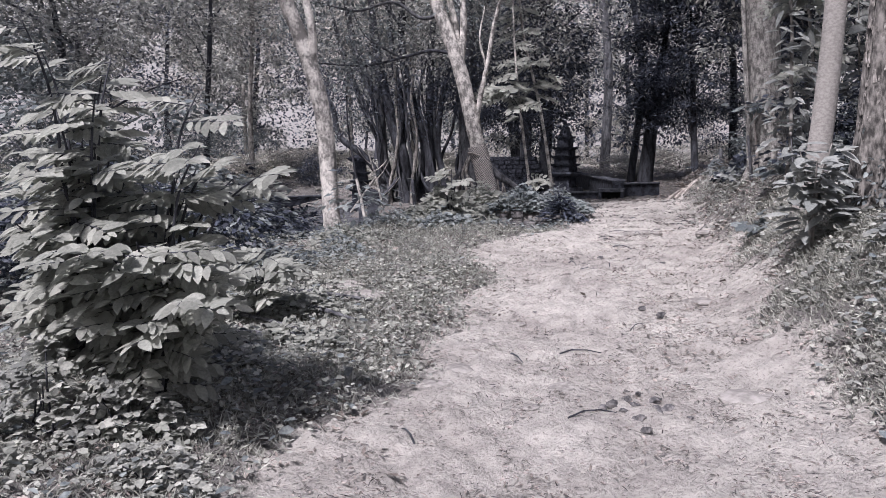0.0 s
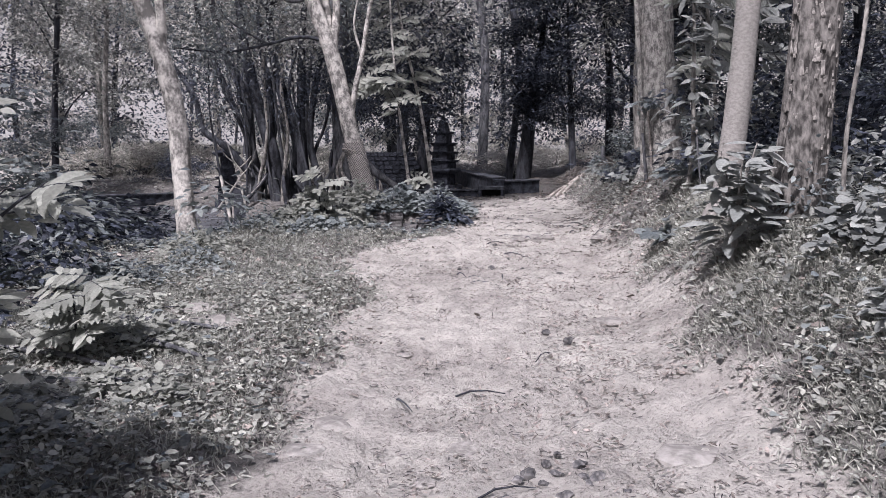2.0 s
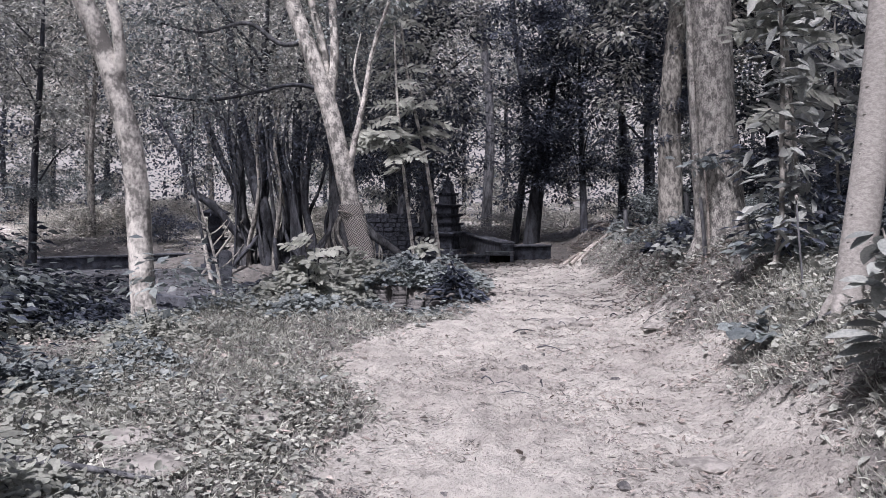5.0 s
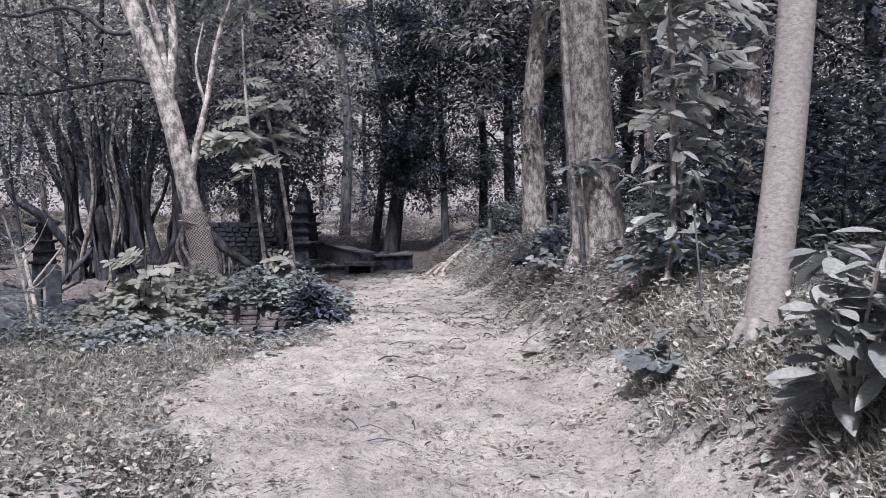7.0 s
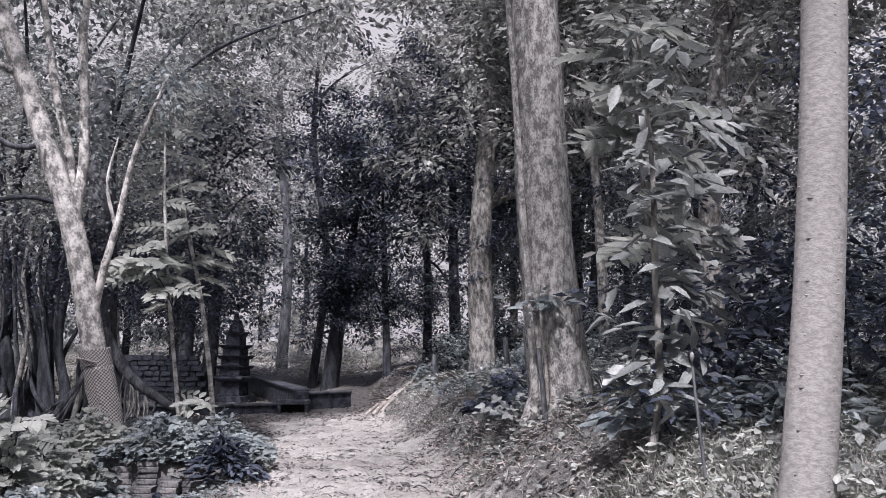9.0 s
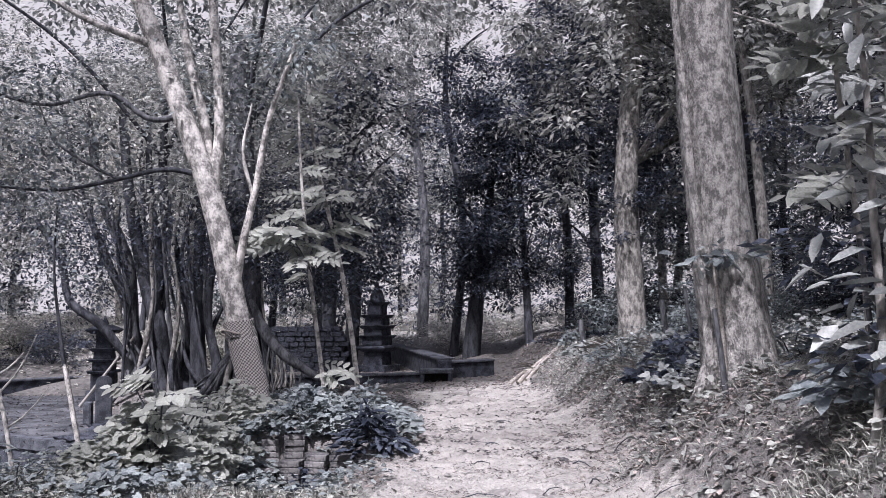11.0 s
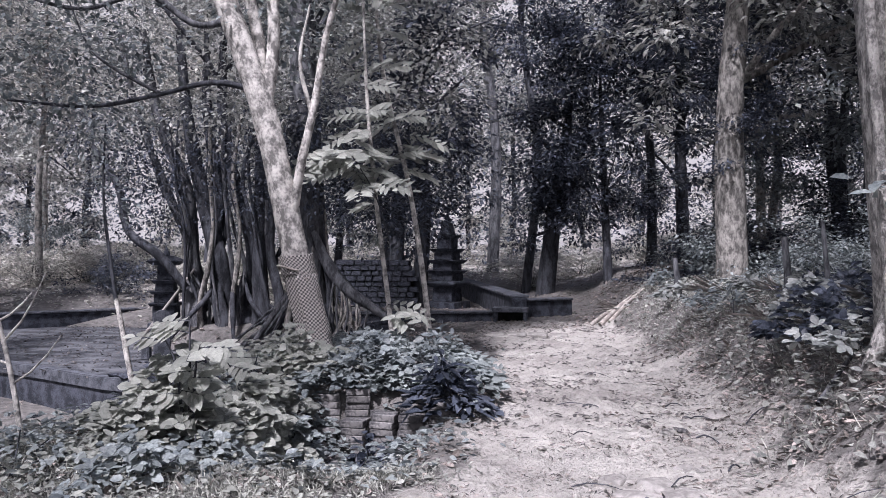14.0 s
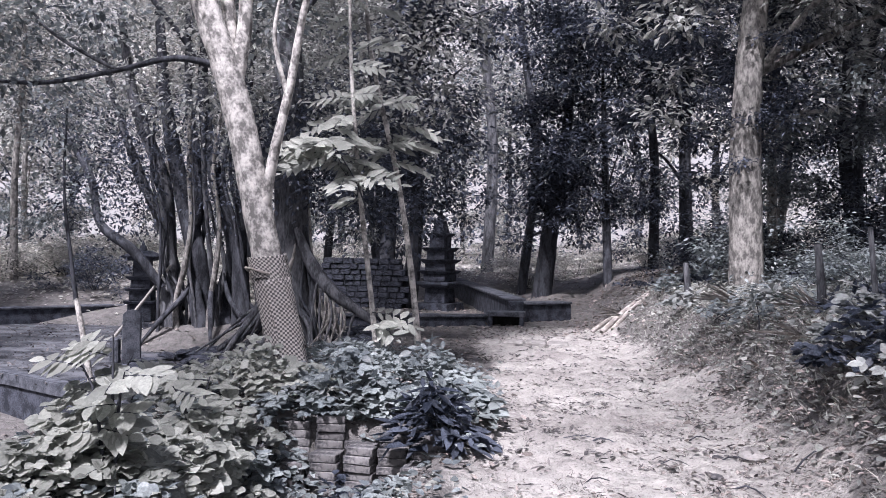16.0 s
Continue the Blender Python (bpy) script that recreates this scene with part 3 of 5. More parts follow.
for x, y, s in ((-6.6, 11.5, 1.3), (-7.4, 12.2, 1.7)):
    bush(x, y, 0, s, 0.8, 0.5, "dark dense bush in the hollow before the terrace")


# ---- the trees that stand by the track ----
def limb_part(name, pts, radii, parent, bark, sides=8, seed=1, label=""):
    return child(name, mesh_np(name, *tube(pts, radii, sides, 0.05, np.random.default_rng(seed)), bark, True), parent, label)


def leaf_part(name, seed, centres, spread, n, size, parent, material, oval=False, flat=0.6, wide=0.5):
    V, F = clumped(np.random.default_rng(seed), np.array(centres, float), np.array(spread), n, size, size * wide, flat, oval)
    return tagged(child(name, mesh_np(name, V, F, material), parent), kind="stuff")


def rel(pts, x, y, z):
    return [(p[0] - x, p[1] - y, p[2] - z) for p in pts]


# leaning pale tree wrapped in a checked cloth
ax, ay, az = -3.24, 16.8, 0.35
cloth_tree = thing("tree", ax, ay, az, "leaning pale-barked tree with a checked cloth tied round its foot", "tree")
main = rel([(-3.16, 16.8, 0.3), (-3.38, 16.8, 1.2), (-3.56, 16.8, 1.95), (-3.92, 16.8, 3.5), (-4.42, 16.8, 4.9), (-5.0, 16.8, 6.4), (-5.7, 16.7, 8.6)], ax, ay, az)
limb_part("trunk", main, [0.20, 0.175, 0.17, 0.165, 0.15, 0.125, 0.075], cloth_tree, BARK_PALE, 16, 3)
limb_part("limb", rel([(-3.60, 16.8, 2.15), (-3.44, 16.7, 2.9), (-3.28, 16.7, 3.6), (-3.12, 16.7, 4.5), (-2.7, 16.6, 5.6)], ax, ay, az), [0.075, 0.06, 0.05, 0.04, 0.025], cloth_tree, BARK_PALE)
limb_part("limb", rel([(-3.95, 16.8, 3.5), (-3.86, 16.9, 4.3), (-3.92, 17, 5.3), (-4.0, 17, 6.5), (-3.7, 17, 8.4)], ax, ay, az), [0.10, 0.08, 0.07, 0.065, 0.04], cloth_tree, BARK_PALE)
limb_part("limb", rel([(-4.05, 16.8, 3.85), (-4.5, 16.7, 3.92), (-5.2, 16.7, 3.80), (-5.9, 16.6, 3.66), (-7.2, 16.6, 3.75)], ax, ay, az), [0.045, 0.036, 0.03, 0.026, 0.014], cloth_tree, BARK_DARK)
limb_part("limb", rel([(-4.35, 16.8, 4.7), (-4.7, 16.7, 4.62), (-5.3, 16.6, 4.98), (-6.2, 16.6, 4.85), (-7.2, 16.5, 5.1)], ax, ay, az), [0.05, 0.04, 0.035, 0.025, 0.015], cloth_tree, BARK_ROOT)
limb_part("limb", rel([(-4.75, 16.8, 5.7), (-5.6, 16.4, 6.0), (-6.6, 16.2, 6.7)], ax, ay, az), [0.06, 0.045, 0.02], cloth_tree, BARK_PALE)
for k, (dx, dy) in enumerate(((0.35, 0.5), (-0.2, 0.55))):
    limb_part("root", [(0.08 + dx * 0.2, dy * 0.2, 0.3), (0.08 + dx * 0.6, dy * 0.6, 0.1), (0.08 + dx * 1.2, dy * 1.2, -0.1)], [0.09, 0.06, 0.03], cloth_tree, BARK_PALE, 8, 40 + k)
limb_part("limb", rel([(-4.0, 16.9, 3.7), (-4.05, 16.95, 4.4), (-4.3, 17.0, 5.4), (-4.6, 17.0, 7.0)], ax, ay, az), [0.09, 0.085, 0.07, 0.04], cloth_tree, BARK_PALE)
limb_part("limb", rel([(-5.2, 16.7, 3.80), (-5.5, 16.6, 3.95), (-6.0, 16.5, 4.3), (-6.3, 16.5, 4.9)], ax, ay, az), [0.022, 0.02, 0.014, 0.008], cloth_tree, BARK_ROOT)
limb_part("limb", rel([(-3.30, 16.7, 3.5), (-3.42, 16.6, 4.1), (-3.3, 16.6, 4.8)], ax, ay, az), [0.03, 0.024, 0.012], cloth_tree, BARK_PALE)
leaf_part("crown", 61, rel([(-5.2, 16.5, 7.6), (-5.9, 16.2, 8.6), (-4.6, 17.4, 8.2), (-5.0, 17.6, 8.0), (-6.6, 16.1, 7.3), (-5, 17.5, 9), (-3.8, 17.2, 9)], ax, ay, az), (0.8, 0.8, 0.5), 3600, 0.16, cloth_tree, LEAF_MID)
leaf_part("side_foliage", 62, rel([(-6.4, 16.6, 3.7), (-7.3, 16.5, 4.0), (-6.9, 16.4, 5.1), (-6.0, 16.5, 5.2), (-7.6, 16.4, 4.6), (-6.2, 16.3, 4.3), (-2.6, 16.5, 5.6), (-5.4, 16.5, 4.3), (-3.9, 17.8, 4.7), (-3.7, 17.9, 5.4), (-3.1, 17.7, 5.8), (-4.2, 17.2, 5.0), (-4.3, 17.3, 6.2)], ax, ay, az), (0.36, 0.36, 0.22), 3400, 0.11, cloth_tree, LEAF_MID)


# Out-of-view crown and limbs, set behind the trunk to shade the stone heap.
leaf_part("upper_crown", 69, rel([(x, y, z) for x in (-10, -8.6, -7.2, -5.8, -4.4) for y, z in ((17.4, 9.6), (18.6, 10.2), (19.8, 9.8))], ax, ay, az), (0.75, 0.65, 0.4), 3800, 0.22, cloth_tree, LEAF_MID)
for k, e in enumerate(((-8.6, 18.6, 10.0), (-6.4, 19.4, 9.9), (-10, 17.6, 9.6))):
    limb_part("limb", rel([(-5.5, 16.75, 8.0), ((-5.5 + e[0]) / 2, 17.4, 9.2), e], ax, ay, az), [0.09, 0.06, 0.02], cloth_tree, BARK_PALE)


def wrap(name, z0, z1, swell, a0, a1, parent, seed, label):
    """A wrap of checked cloth round the leaning trunk."""
    rng = np.random.default_rng(seed)
    P = np.array(main)
    rows, cols = 18, 40
    V, F, UV = [], [], []
    for i in range(rows):
        z = z0 + (z1 - z0) * i / (rows - 1) - az
        cx, cy = np.interp(z, P[:, 2], P[:, 0]), np.interp(z, P[:, 2], P[:, 1])
        r = np.interp(z, P[:, 2], [0.20, 0.175, 0.17, 0.165, 0.15, 0.125, 0.075]) + swell
        for j in range(cols + 1):
            a = a0 + (a1 - a0) * j / cols
            rr = r * (1 + 0.07 * math.sin(a * 5 + seed) * (1 - i / rows) + 0.03 * math.sin(a * 11 + i * 0.6))
            V.append((cx + rr * math.cos(a), cy + rr * math.sin(a), z + 0.05 * math.sin(a * 2 + seed) * (1 - i / rows) + 0.03 * math.sin(a + 1) * (i / rows)))
            UV.append((a * r / 0.024, z / 0.024))
    for i in range(rows - 1):
        for j in range(cols):
            q = i * (cols + 1) + j
            F.append((q, q + 1, q + cols + 2, q + cols + 1))
    me = mesh_np(name, V, F, CLOTH, True)
    uv = me.uv_layers.new(name="weave")
    for lp in me.loops:
        uv.data[lp.index].uv = UV[lp.vertex_index]
    ob = child(name, me, parent, label)
    sol = ob.modifiers.new("thick", "SOLIDIFY")
    sol.thickness = 0.012
    return ob


wrap("cloth", 0.84, 1.74, 0.020, 0.0, 6.28, cloth_tree, 2, "black and white checked cloth hanging loosely")
wrap("cloth_flap", 0.66, 1.60, 0.036, 4.7, 6.3, cloth_tree, 4, "loose darker end of the checked cloth")
wrap("cloth_knot", 1.56, 1.84, 0.034, 0.0, 6.28, cloth_tree, 5, "folded checked cloth tied in a band")
limb_part("cord", [(p[0], p[1], p[2]) for p in [(-0.10 + 0.21 * math.cos(a) - 0.2, 0.23 * math.sin(a), 1.33 + 0.03 * math.sin(2 * a)) for a in np.linspace(0, 6.2, 16)]], [0.014] * 16, cloth_tree, TWIG, 6)

# leaning pale tree behind the herbs
bx, by, bz = -3.78, 10.1, 0.35
tb = thing("tree", -4.5, 11.1, 0.0, "slender pale-barked tree leaning over the herbs", "tree")
tb.matrix_basis = tb.matrix_basis @ Matrix.Scale(1.26, 4)
limb_part("trunk", rel([(-3.74, 10.1, 0.25), (-3.80, 10.1, 1.0), (-3.90, 10.1, 2.3), (-4.10, 10.1, 3.0), (-4.46, 10.1, 3.9), (-4.9, 10.1, 5.2), (-5.2, 10.1, 7)], bx, by, bz), [0.13, 0.11, 0.105, 0.10, 0.085, 0.07, 0.04], tb, BARK_PALE, 14, 8)
limb_part("limb", rel([(-4.02, 10.1, 2.75), (-3.98, 10.05, 3.2), (-4.1, 10.0, 3.9), (-3.9, 9.9, 5.2)], bx, by, bz), [0.065, 0.055, 0.045, 0.03], tb, BARK_PALE)
limb_part("limb", rel([(-4.45, 10.1, 3.9), (-4.9, 10.3, 4.3), (-5.6, 10.4, 4.6)], bx, by, bz), [0.05, 0.035, 0.015], tb, BARK_PALE)
leaf_part("crown", 63, rel([(-5, 10, 6), (-4.2, 10, 6.4), (-5.6, 10.2, 5.4), (-4.7, 10.6, 6.9), (-5.4, 10.8, 7.4), (-6.0, 10.9, 6.6)], bx, by, bz), (0.7, 0.7, 0.4), 1800, 0.15, tb, LEAF_MID)

# Added crown and limbs out of view that shade the hollow before the terrace.
leaf_part("upper_crown", 70, [((x + 4.5) / 1.26, (y - 11.1) / 1.26, z / 1.26) for x in (-9.2, -8.0, -6.9, -5.8) for y, z in ((9.0, 9.2), (10.4, 9.6), (11.8, 9.3))], (0.6, 0.6, 0.3), 3400, 0.17, tb, LEAF_MID)
for k, e in enumerate(((-3.4, -0.4, 7.4), (-2.2, 0.2, 7.5), (-1.4, -1.2, 7.3))):
    limb_part("limb", [(-1.2, 0, 5.2), (e[0] * 0.7, e[1] * 0.5, 6.6), e], [0.06, 0.04, 0.015], tb, BARK_PALE, 6, 90 + k)

# smooth ringed trunk on the bank
fx, fy, fz = 2.27, 8.34, 1.06
tf = thing("tree", fx, fy, fz, "smooth pale ringed trunk rising from the grassy bank", "tree")
V, F = tube(rel([(2.25, 8.34, 0.8), (2.29, 8.34, 1.2), (2.38, 8.34, 2.1), (2.45, 8.34, 3.15), (2.5, 8.34, 4.6), (2.52, 8.34, 7.5)], fx, fy, fz), [0.155, 0.128, 0.118, 0.112, 0.105, 0.09], 18, 0.012, np.random.default_rng(2))
child("trunk", mesh_np("trunk", V, F, BARK_WHITE, True), tf)
for k in range(20):
    z = 1.1 + k * 0.15 + 0.05 * math.sin(k * 2.1)
    cx = np.interp(z, [0.8, 1.2, 2.1, 3.15, 4.6], [2.25, 2.29, 2.38, 2.45, 2.5])
    r = np.interp(z, [0.8, 1.2, 2.1, 3.15, 4.6], [0.155, 0.128, 0.118, 0.112, 0.105]) * 1.003
    ring = [(cx - fx + r * math.cos(a), r * math.sin(a), z - fz + 0.008 * math.sin(a + k)) for a in np.linspace(0, 2 * math.pi, 19)]
    child("bark_ring", mesh_np("bark_ring", *tube(ring, [0.004] * 19, 4), BARK_WHITE, True), tf)
for k, a in enumerate((0.4, 1.7, 2.9, 3.9, 5.2)):
    limb_part("root", [(0.09 * math.cos(a), 0.09 * math.sin(a), 0.1), (0.15 * math.cos(a), 0.15 * math.sin(a), 0.0), (0.2 * math.cos(a), 0.2 * math.sin(a), -0.15)], [0.05, 0.04, 0.02], tf, BARK_WHITE, 6, k)
# Crown, out of view, is stretched over the track to dapple it with shade.
leaf_part("crown", 64, rel([(2.5, 8.3, 7.5), (3.2, 8.6, 7.2), (1.8, 8.8, 7.6), (2.6, 9.3, 7.8), (1.0, 9.6, 8.2), (0.2, 10.4, 8.4), (1.4, 10.6, 8.4), (-0.6, 11.4, 8.8), (0.8, 12, 8.8)], fx, fy, fz), (0.8, 0.8, 0.4), 1700, 0.2, tf, LEAF_MID)

# thick lichen-spotted trunk on the bank
gx, gy, gz0 = 2.2, 13.1, 1.28
tg = thing("tree", gx, gy, gz0, "thick grey lichen-spotted trunk on the bank", "tree")
limb_part("trunk", rel([(2.24, 13.1, 1.0), (2.2, 13.1, 1.5), (2.08, 13.1, 2.5), (2.02, 13.1, 3.3), (1.95, 13.1, 4.8), (1.85, 13.1, 7), (1.8, 13.1, 10)], gx, gy, gz0), [0.37, 0.30, 0.275, 0.265, 0.25, 0.22, 0.14], tg, BARK_GREY, 20, 12)
limb_part("vine", rel([(1.90, 12.86, 1.0), (1.85, 12.88, 2.0), (1.77, 12.92, 3.2), (1.68, 12.95, 4.6), (1.5, 13, 7)], gx, gy, gz0), [0.045, 0.04, 0.038, 0.034, 0.025], tg, BARK_GREY)
limb_part("vine", rel([(2.0, 12.8, 0.95), (1.98, 12.78, 1.6), (1.92, 12.8, 2.3)], gx, gy, gz0), [0.02, 0.018, 0.012], tg, TWIG)
for k, a in enumerate((3.4, 4.3, 5.4, 0.3, 2.2)):
    limb_part("root", [(0.2 * math.cos(a), 0.2 * math.sin(a), 0.3), (0.33 * math.cos(a), 0.33 * math.sin(a), 0.05), (0.48 * math.cos(a), 0.48 * math.sin(a), -0.2)], [0.11, 0.08, 0.03], tg, BARK_GREY, 8, k)
leaf_part("trunk_foliage", 65, rel([(1.94, 12.74, 2.38), (1.82, 12.7, 2.34), (2.06, 12.7, 2.36)], gx, gy, gz0), (0.12, 0.1, 0.04), 60, 0.13, tg, LEAF_MID, True)
# Unseen crown, widened towards the track for the shade it casts.
leaf_part("crown", 66, rel([(1.8, 13, 10), (2.8, 13.4, 9.6), (0.9, 13.6, 9.4), (2, 14.2, 10.4), (1.6, 14.5, 8.8), (2.9, 14.2, 8.4), (0.2, 12.8, 9), (-0.6, 13.6, 9.4), (0.4, 14.8, 9.2), (-0.4, 15.6, 9)], gx, gy, gz0), (0.9, 0.9, 0.6), 3000, 0.17, tg, LEAF_MID)

# flaking trunk behind the shrub
jx, jy, jz = 2.72, 7.15, 0.85
tj = thing("tree", jx, jy, jz, "rough flaking-barked trunk wound with creepers", "tree")
limb_part("trunk", [(-0.06, 0, -0.15), (-0.05, 0, 0.5), (0.0, 0, 1.3), (0.06, 0, 2.3), (0.1, 0.05, 4.0), (0.2, 0.1, 6.5)], [0.25, 0.21, 0.19, 0.185, 0.17, 0.12], tj, BARK_ROUGH, 18, 21)
jr = np.random.default_rng(9)
flake_bm = bmesh.new()
bmesh.ops.create_cube(flake_bm, size=1, matrix=Matrix.Diagonal((0.032, 0.012, 0.075, 1)))
bmesh.ops.bevel(flake_bm, geom=flake_bm.edges[:], offset=0.005, segments=1, affect="EDGES")
flake_me = bpy.data.meshes.new("bark_flake")
flake_bm.to_mesh(flake_me), flake_bm.free()
flake_me.materials.append(mat("bark_flake", (0.11, 0.105, 0.10), (0.30, 0.285, 0.27), 9, 0.9, 0.5, 40, per=0.3))
for k in range(130):
    z, a = jr.uniform(0.7, 2.6), jr.uniform(math.pi * 0.95, math.pi * 2.05)
    r = np.interp(z, [0.5, 1.3, 2.3], [0.21, 0.19, 0.185]) * 1.0
    x0 = np.interp(z, [0.5, 1.3, 2.3], [-0.05, 0, 0.06])
    s = jr.uniform(0.5, 1.3)
    child("bark_flake", flake_me, tj, m=Matrix.Translation((x0 + r * math.cos(a), r * math.sin(a), z)) @ pose(0, 0, 0, jr.uniform(-6, 6), jr.uniform(-14, 14), math.degrees(a) + 90) @ Matrix.Diagonal((s, 1, s * jr.uniform(0.7, 1.5), 1)))
limb_part("vine", [(0.3, -0.1, 0), (0.26, -0.16, 0.9), (0.36, -0.15, 1.8), (0.44, -0.1, 3.2)], [0.022, 0.02, 0.018, 0.015], tj, BARK_MOSS)
leaf_part("creeper", 67, [(-0.05, -0.2, 0.45), (0.1, -0.22, 0.6), (0.1, -0.2, 0.3), (-0.15, -0.18, 0.25)], (0.13, 0.07, 0.14), 220, 0.07, tj, LEAF_MID, True)
leaf_part("crown", 68, [(0.2, 0, 6.5), (0.8, 0.3, 6), (-0.4, 0.4, 6.4)], (0.7, 0.7, 0.5), 1300, 0.16, tj, LEAF_SHADED)


# ---- saplings ----
def sapling(pts, r, label, fans, bark=BARK_WHITE, seed=0, leaf=(0.16, 0.06), per=5, material=None):
    x, y, z = pts[0]
    t = thing("sapling", x, y, z, label, "sapling", "saplings")
    limb_part("stem", rel(pts, x, y, z), list(np.linspace(r, r * 0.45, len(pts))), t, bark, 8, seed)
    rng = np.random.default_rng(seed + 100)
    lv, st = [], []
    for (u, v, w, n, spread) in fans:
        starts, ways = [], []
        for k in range(n):
            a = rng.uniform(0, 2 * math.pi)
            starts.append((u - x + rng.normal() * 0.06, v - y + rng.normal() * 0.06, w - z + rng.normal() * spread))
            ways.append((math.cos(a), math.sin(a) * 0.8, rng.uniform(-0.15, 0.45)))
        a, c = sprays(rng, np.array(starts), ways, per, 0.55, leaf[0], leaf[1], 0.35, tilt=(-0.1, -0.9, 1.0))
        lv.append(a), st.append(c)
    tagged(child("leaf_sprays", mesh_np("leaf_sprays", *join(lv), material or LEAF_PALE), t), kind="stuff")
    tagged(child("leaf_stalk", mesh_np("leaf_stalk", *join(st), BARK_DARK), t), kind="stuff")
    return t


sapling([(-2.24, 19.07, 0.4), (-2.32, 19.07, 1.2), (-2.55, 19.07, 2.7), (-2.98, 19.07, 4.6), (-3.1, 19, 6)], 0.05, "thin pale sapling with tiers of feathered leaves",
        [(-2.66, 19.0, 3.25, 9, 0.10), (-2.75, 19, 3.7, 6, 0.1), (-3.0, 19, 4.8, 8, 0.3), (-3.1, 19, 5.8, 9, 0.3)], BARK_PALE, 3, per=6)
sapling([(-2.55, 18.0, 0.4), (-2.62, 18, 1.0), (-2.82, 18.0, 2.6), (-2.95, 18, 4.0), (-3.0, 18, 5.2)], 0.04, "thin grey sapling with sparse side leaves",
        [(-2.60, 17.9, 1.05, 3, 0.15), (-2.85, 18, 2.9, 7, 0.25), (-2.95, 18, 3.8, 8, 0.3)], BARK_PALE, 4)
sapling([(-2.62, 18.0, 2.0), (-2.8, 17.7, 2.7), (-3.0, 17.4, 3.1)], 0.012, "pale feathered leaf spray beside the wrapped trunk", [(-3.02, 17.4, 3.12, 13, 0.10), (-2.9, 17.5, 2.9, 6, 0.1)], BARK_DARK, 5, (0.17, 0.065), 6, LEAF_PALE)
t = thing("sapling", -7.45, 20.4, -1.0, "crooked white-stemmed sapling before the stone terrace", "sapling", "saplings")
limb_part("stem", [(0, 0, -0.12), (-0.08, 0, 0.5), (-0.2, 0, 1.1), (-0.33, 0, 1.75), (-0.40, 0, 2.05)], [0.05, 0.046, 0.05, 0.044, 0.04], t, BARK_PALE, 9, 5)
limb_part("upper_stem", [(-0.40, 0, 2.03), (-0.5, 0, 2.7), (-0.62, 0, 3.6), (-0.6, 0, 5.0)], [0.036, 0.03, 0.024, 0.014], t, BARK_DARK, 7, 6, "dark thin upper stem")
leaf_part("foliage", 77, [(-0.6, 0, 3.6), (-0.5, -0.1, 4.4), (-0.8, 0, 4.9), (-0.3, 0, 5.2)], (0.3, 0.3, 0.25), 420, 0.11, t, LEAF_MID, True)
dead = thing("dead_sapling", -4.05, 12.3, float(gz(-4.05, 12.3)), "bare dead white sapling with forked twigs", "sapling", "saplings")
limb_part("stem", [(0, 0, -0.05), (-0.07, 0, 0.4), (-0.18, 0, 0.85), (-0.32, 0, 1.3)], [0.022, 0.019, 0.016, 0.009], dead, BARK_PALE, 7, 3)
for k, (z0, dx, dz) in enumerate(((0.45, 0.35, 0.35), (0.6, -0.28, 0.12), (0.75, 0.3, 0.5), (0.9, 0.22, 0.2), (1.0, -0.3, 0.3))):
    x0 = -0.18 * z0 / 0.85
    limb_part("twig", [(x0, 0, z0), (x0 + dx * 0.5, 0.02, z0 + dz * 0.35), (x0 + dx, 0.05, z0 + dz)], [0.010, 0.008, 0.004], dead, BARK_PALE, 5, 10 + k)
t = thing("sapling", 2.26, 9.4, 0.9, "thin stem hung with large drooping creeper leaves", "sapling", "saplings")
limb_part("stem", rel([(2.26, 9.4, 0.85), (2.2, 9.4, 1.4), (2.15, 9.4, 1.9)], 2.26, 9.4, 0.9), [0.011, 0.010, 0.008], t, BARK_ROOT)
limb_part("stem", rel([(2.12, 10.2, 0.9), (2.22, 10.2, 1.6), (2.21, 10.2, 2.45), (2.2, 10.2, 3.2), (2.1, 10.2, 4.2)], 2.26, 9.4, 0.9), [0.03, 0.028, 0.025, 0.02, 0.012], t, BARK_MOSS)
kr = np.random.default_rng(6)
n = 190
zz = kr.uniform(0.6, 3.3, n)
V, F = leaves(np.stack([-0.03 + kr.normal(size=n) * 0.14, 0.75 + kr.normal(size=n) * 0.15, zz], 1), np.stack([kr.normal(size=n), kr.normal(size=n) * 0.7 - 0.2, kr.uniform(-0.7, 0.1, n)], 1),
              kr.normal(size=(n, 3)) * 0.3 + [0, -0.4, 1], kr.uniform(0.15, 0.27, n), kr.uniform(0.06, 0.10, n))
tagged(child("creeper_leaves", mesh_np("creeper_leaves", V, F, LEAF_GLOSS), t), kind="stuff")
part_bud = bmesh.new()
bmesh.ops.create_uvsphere(part_bud, u_segments=8, v_segments=6, radius=0.018, matrix=Matrix.Translation((-0.11, -0.02, 0.98)) @ Matrix.Diagonal((0.8, 0.8, 1.6, 1)))
part("bud", part_bud, STONE_PALE, t, "pale pointed bud", True)

sapling([(2.75, 11.6, 1.0), (2.7, 11.6, 2.2), (2.55, 11.5, 3.4), (2.4, 11.4, 4.8)], 0.03, "slender sapling with tiers of sunlit feathered leaves on the bank",
        [(2.6, 11.5, 2.9, 6, 0.2), (2.5, 11.4, 3.6, 9, 0.2), (2.45, 11.4, 4.2, 9, 0.25), (2.4, 11.4, 4.8, 8, 0.2)], BARK_MOSS, 14, (0.17, 0.065), 6, LEAF_PALE)
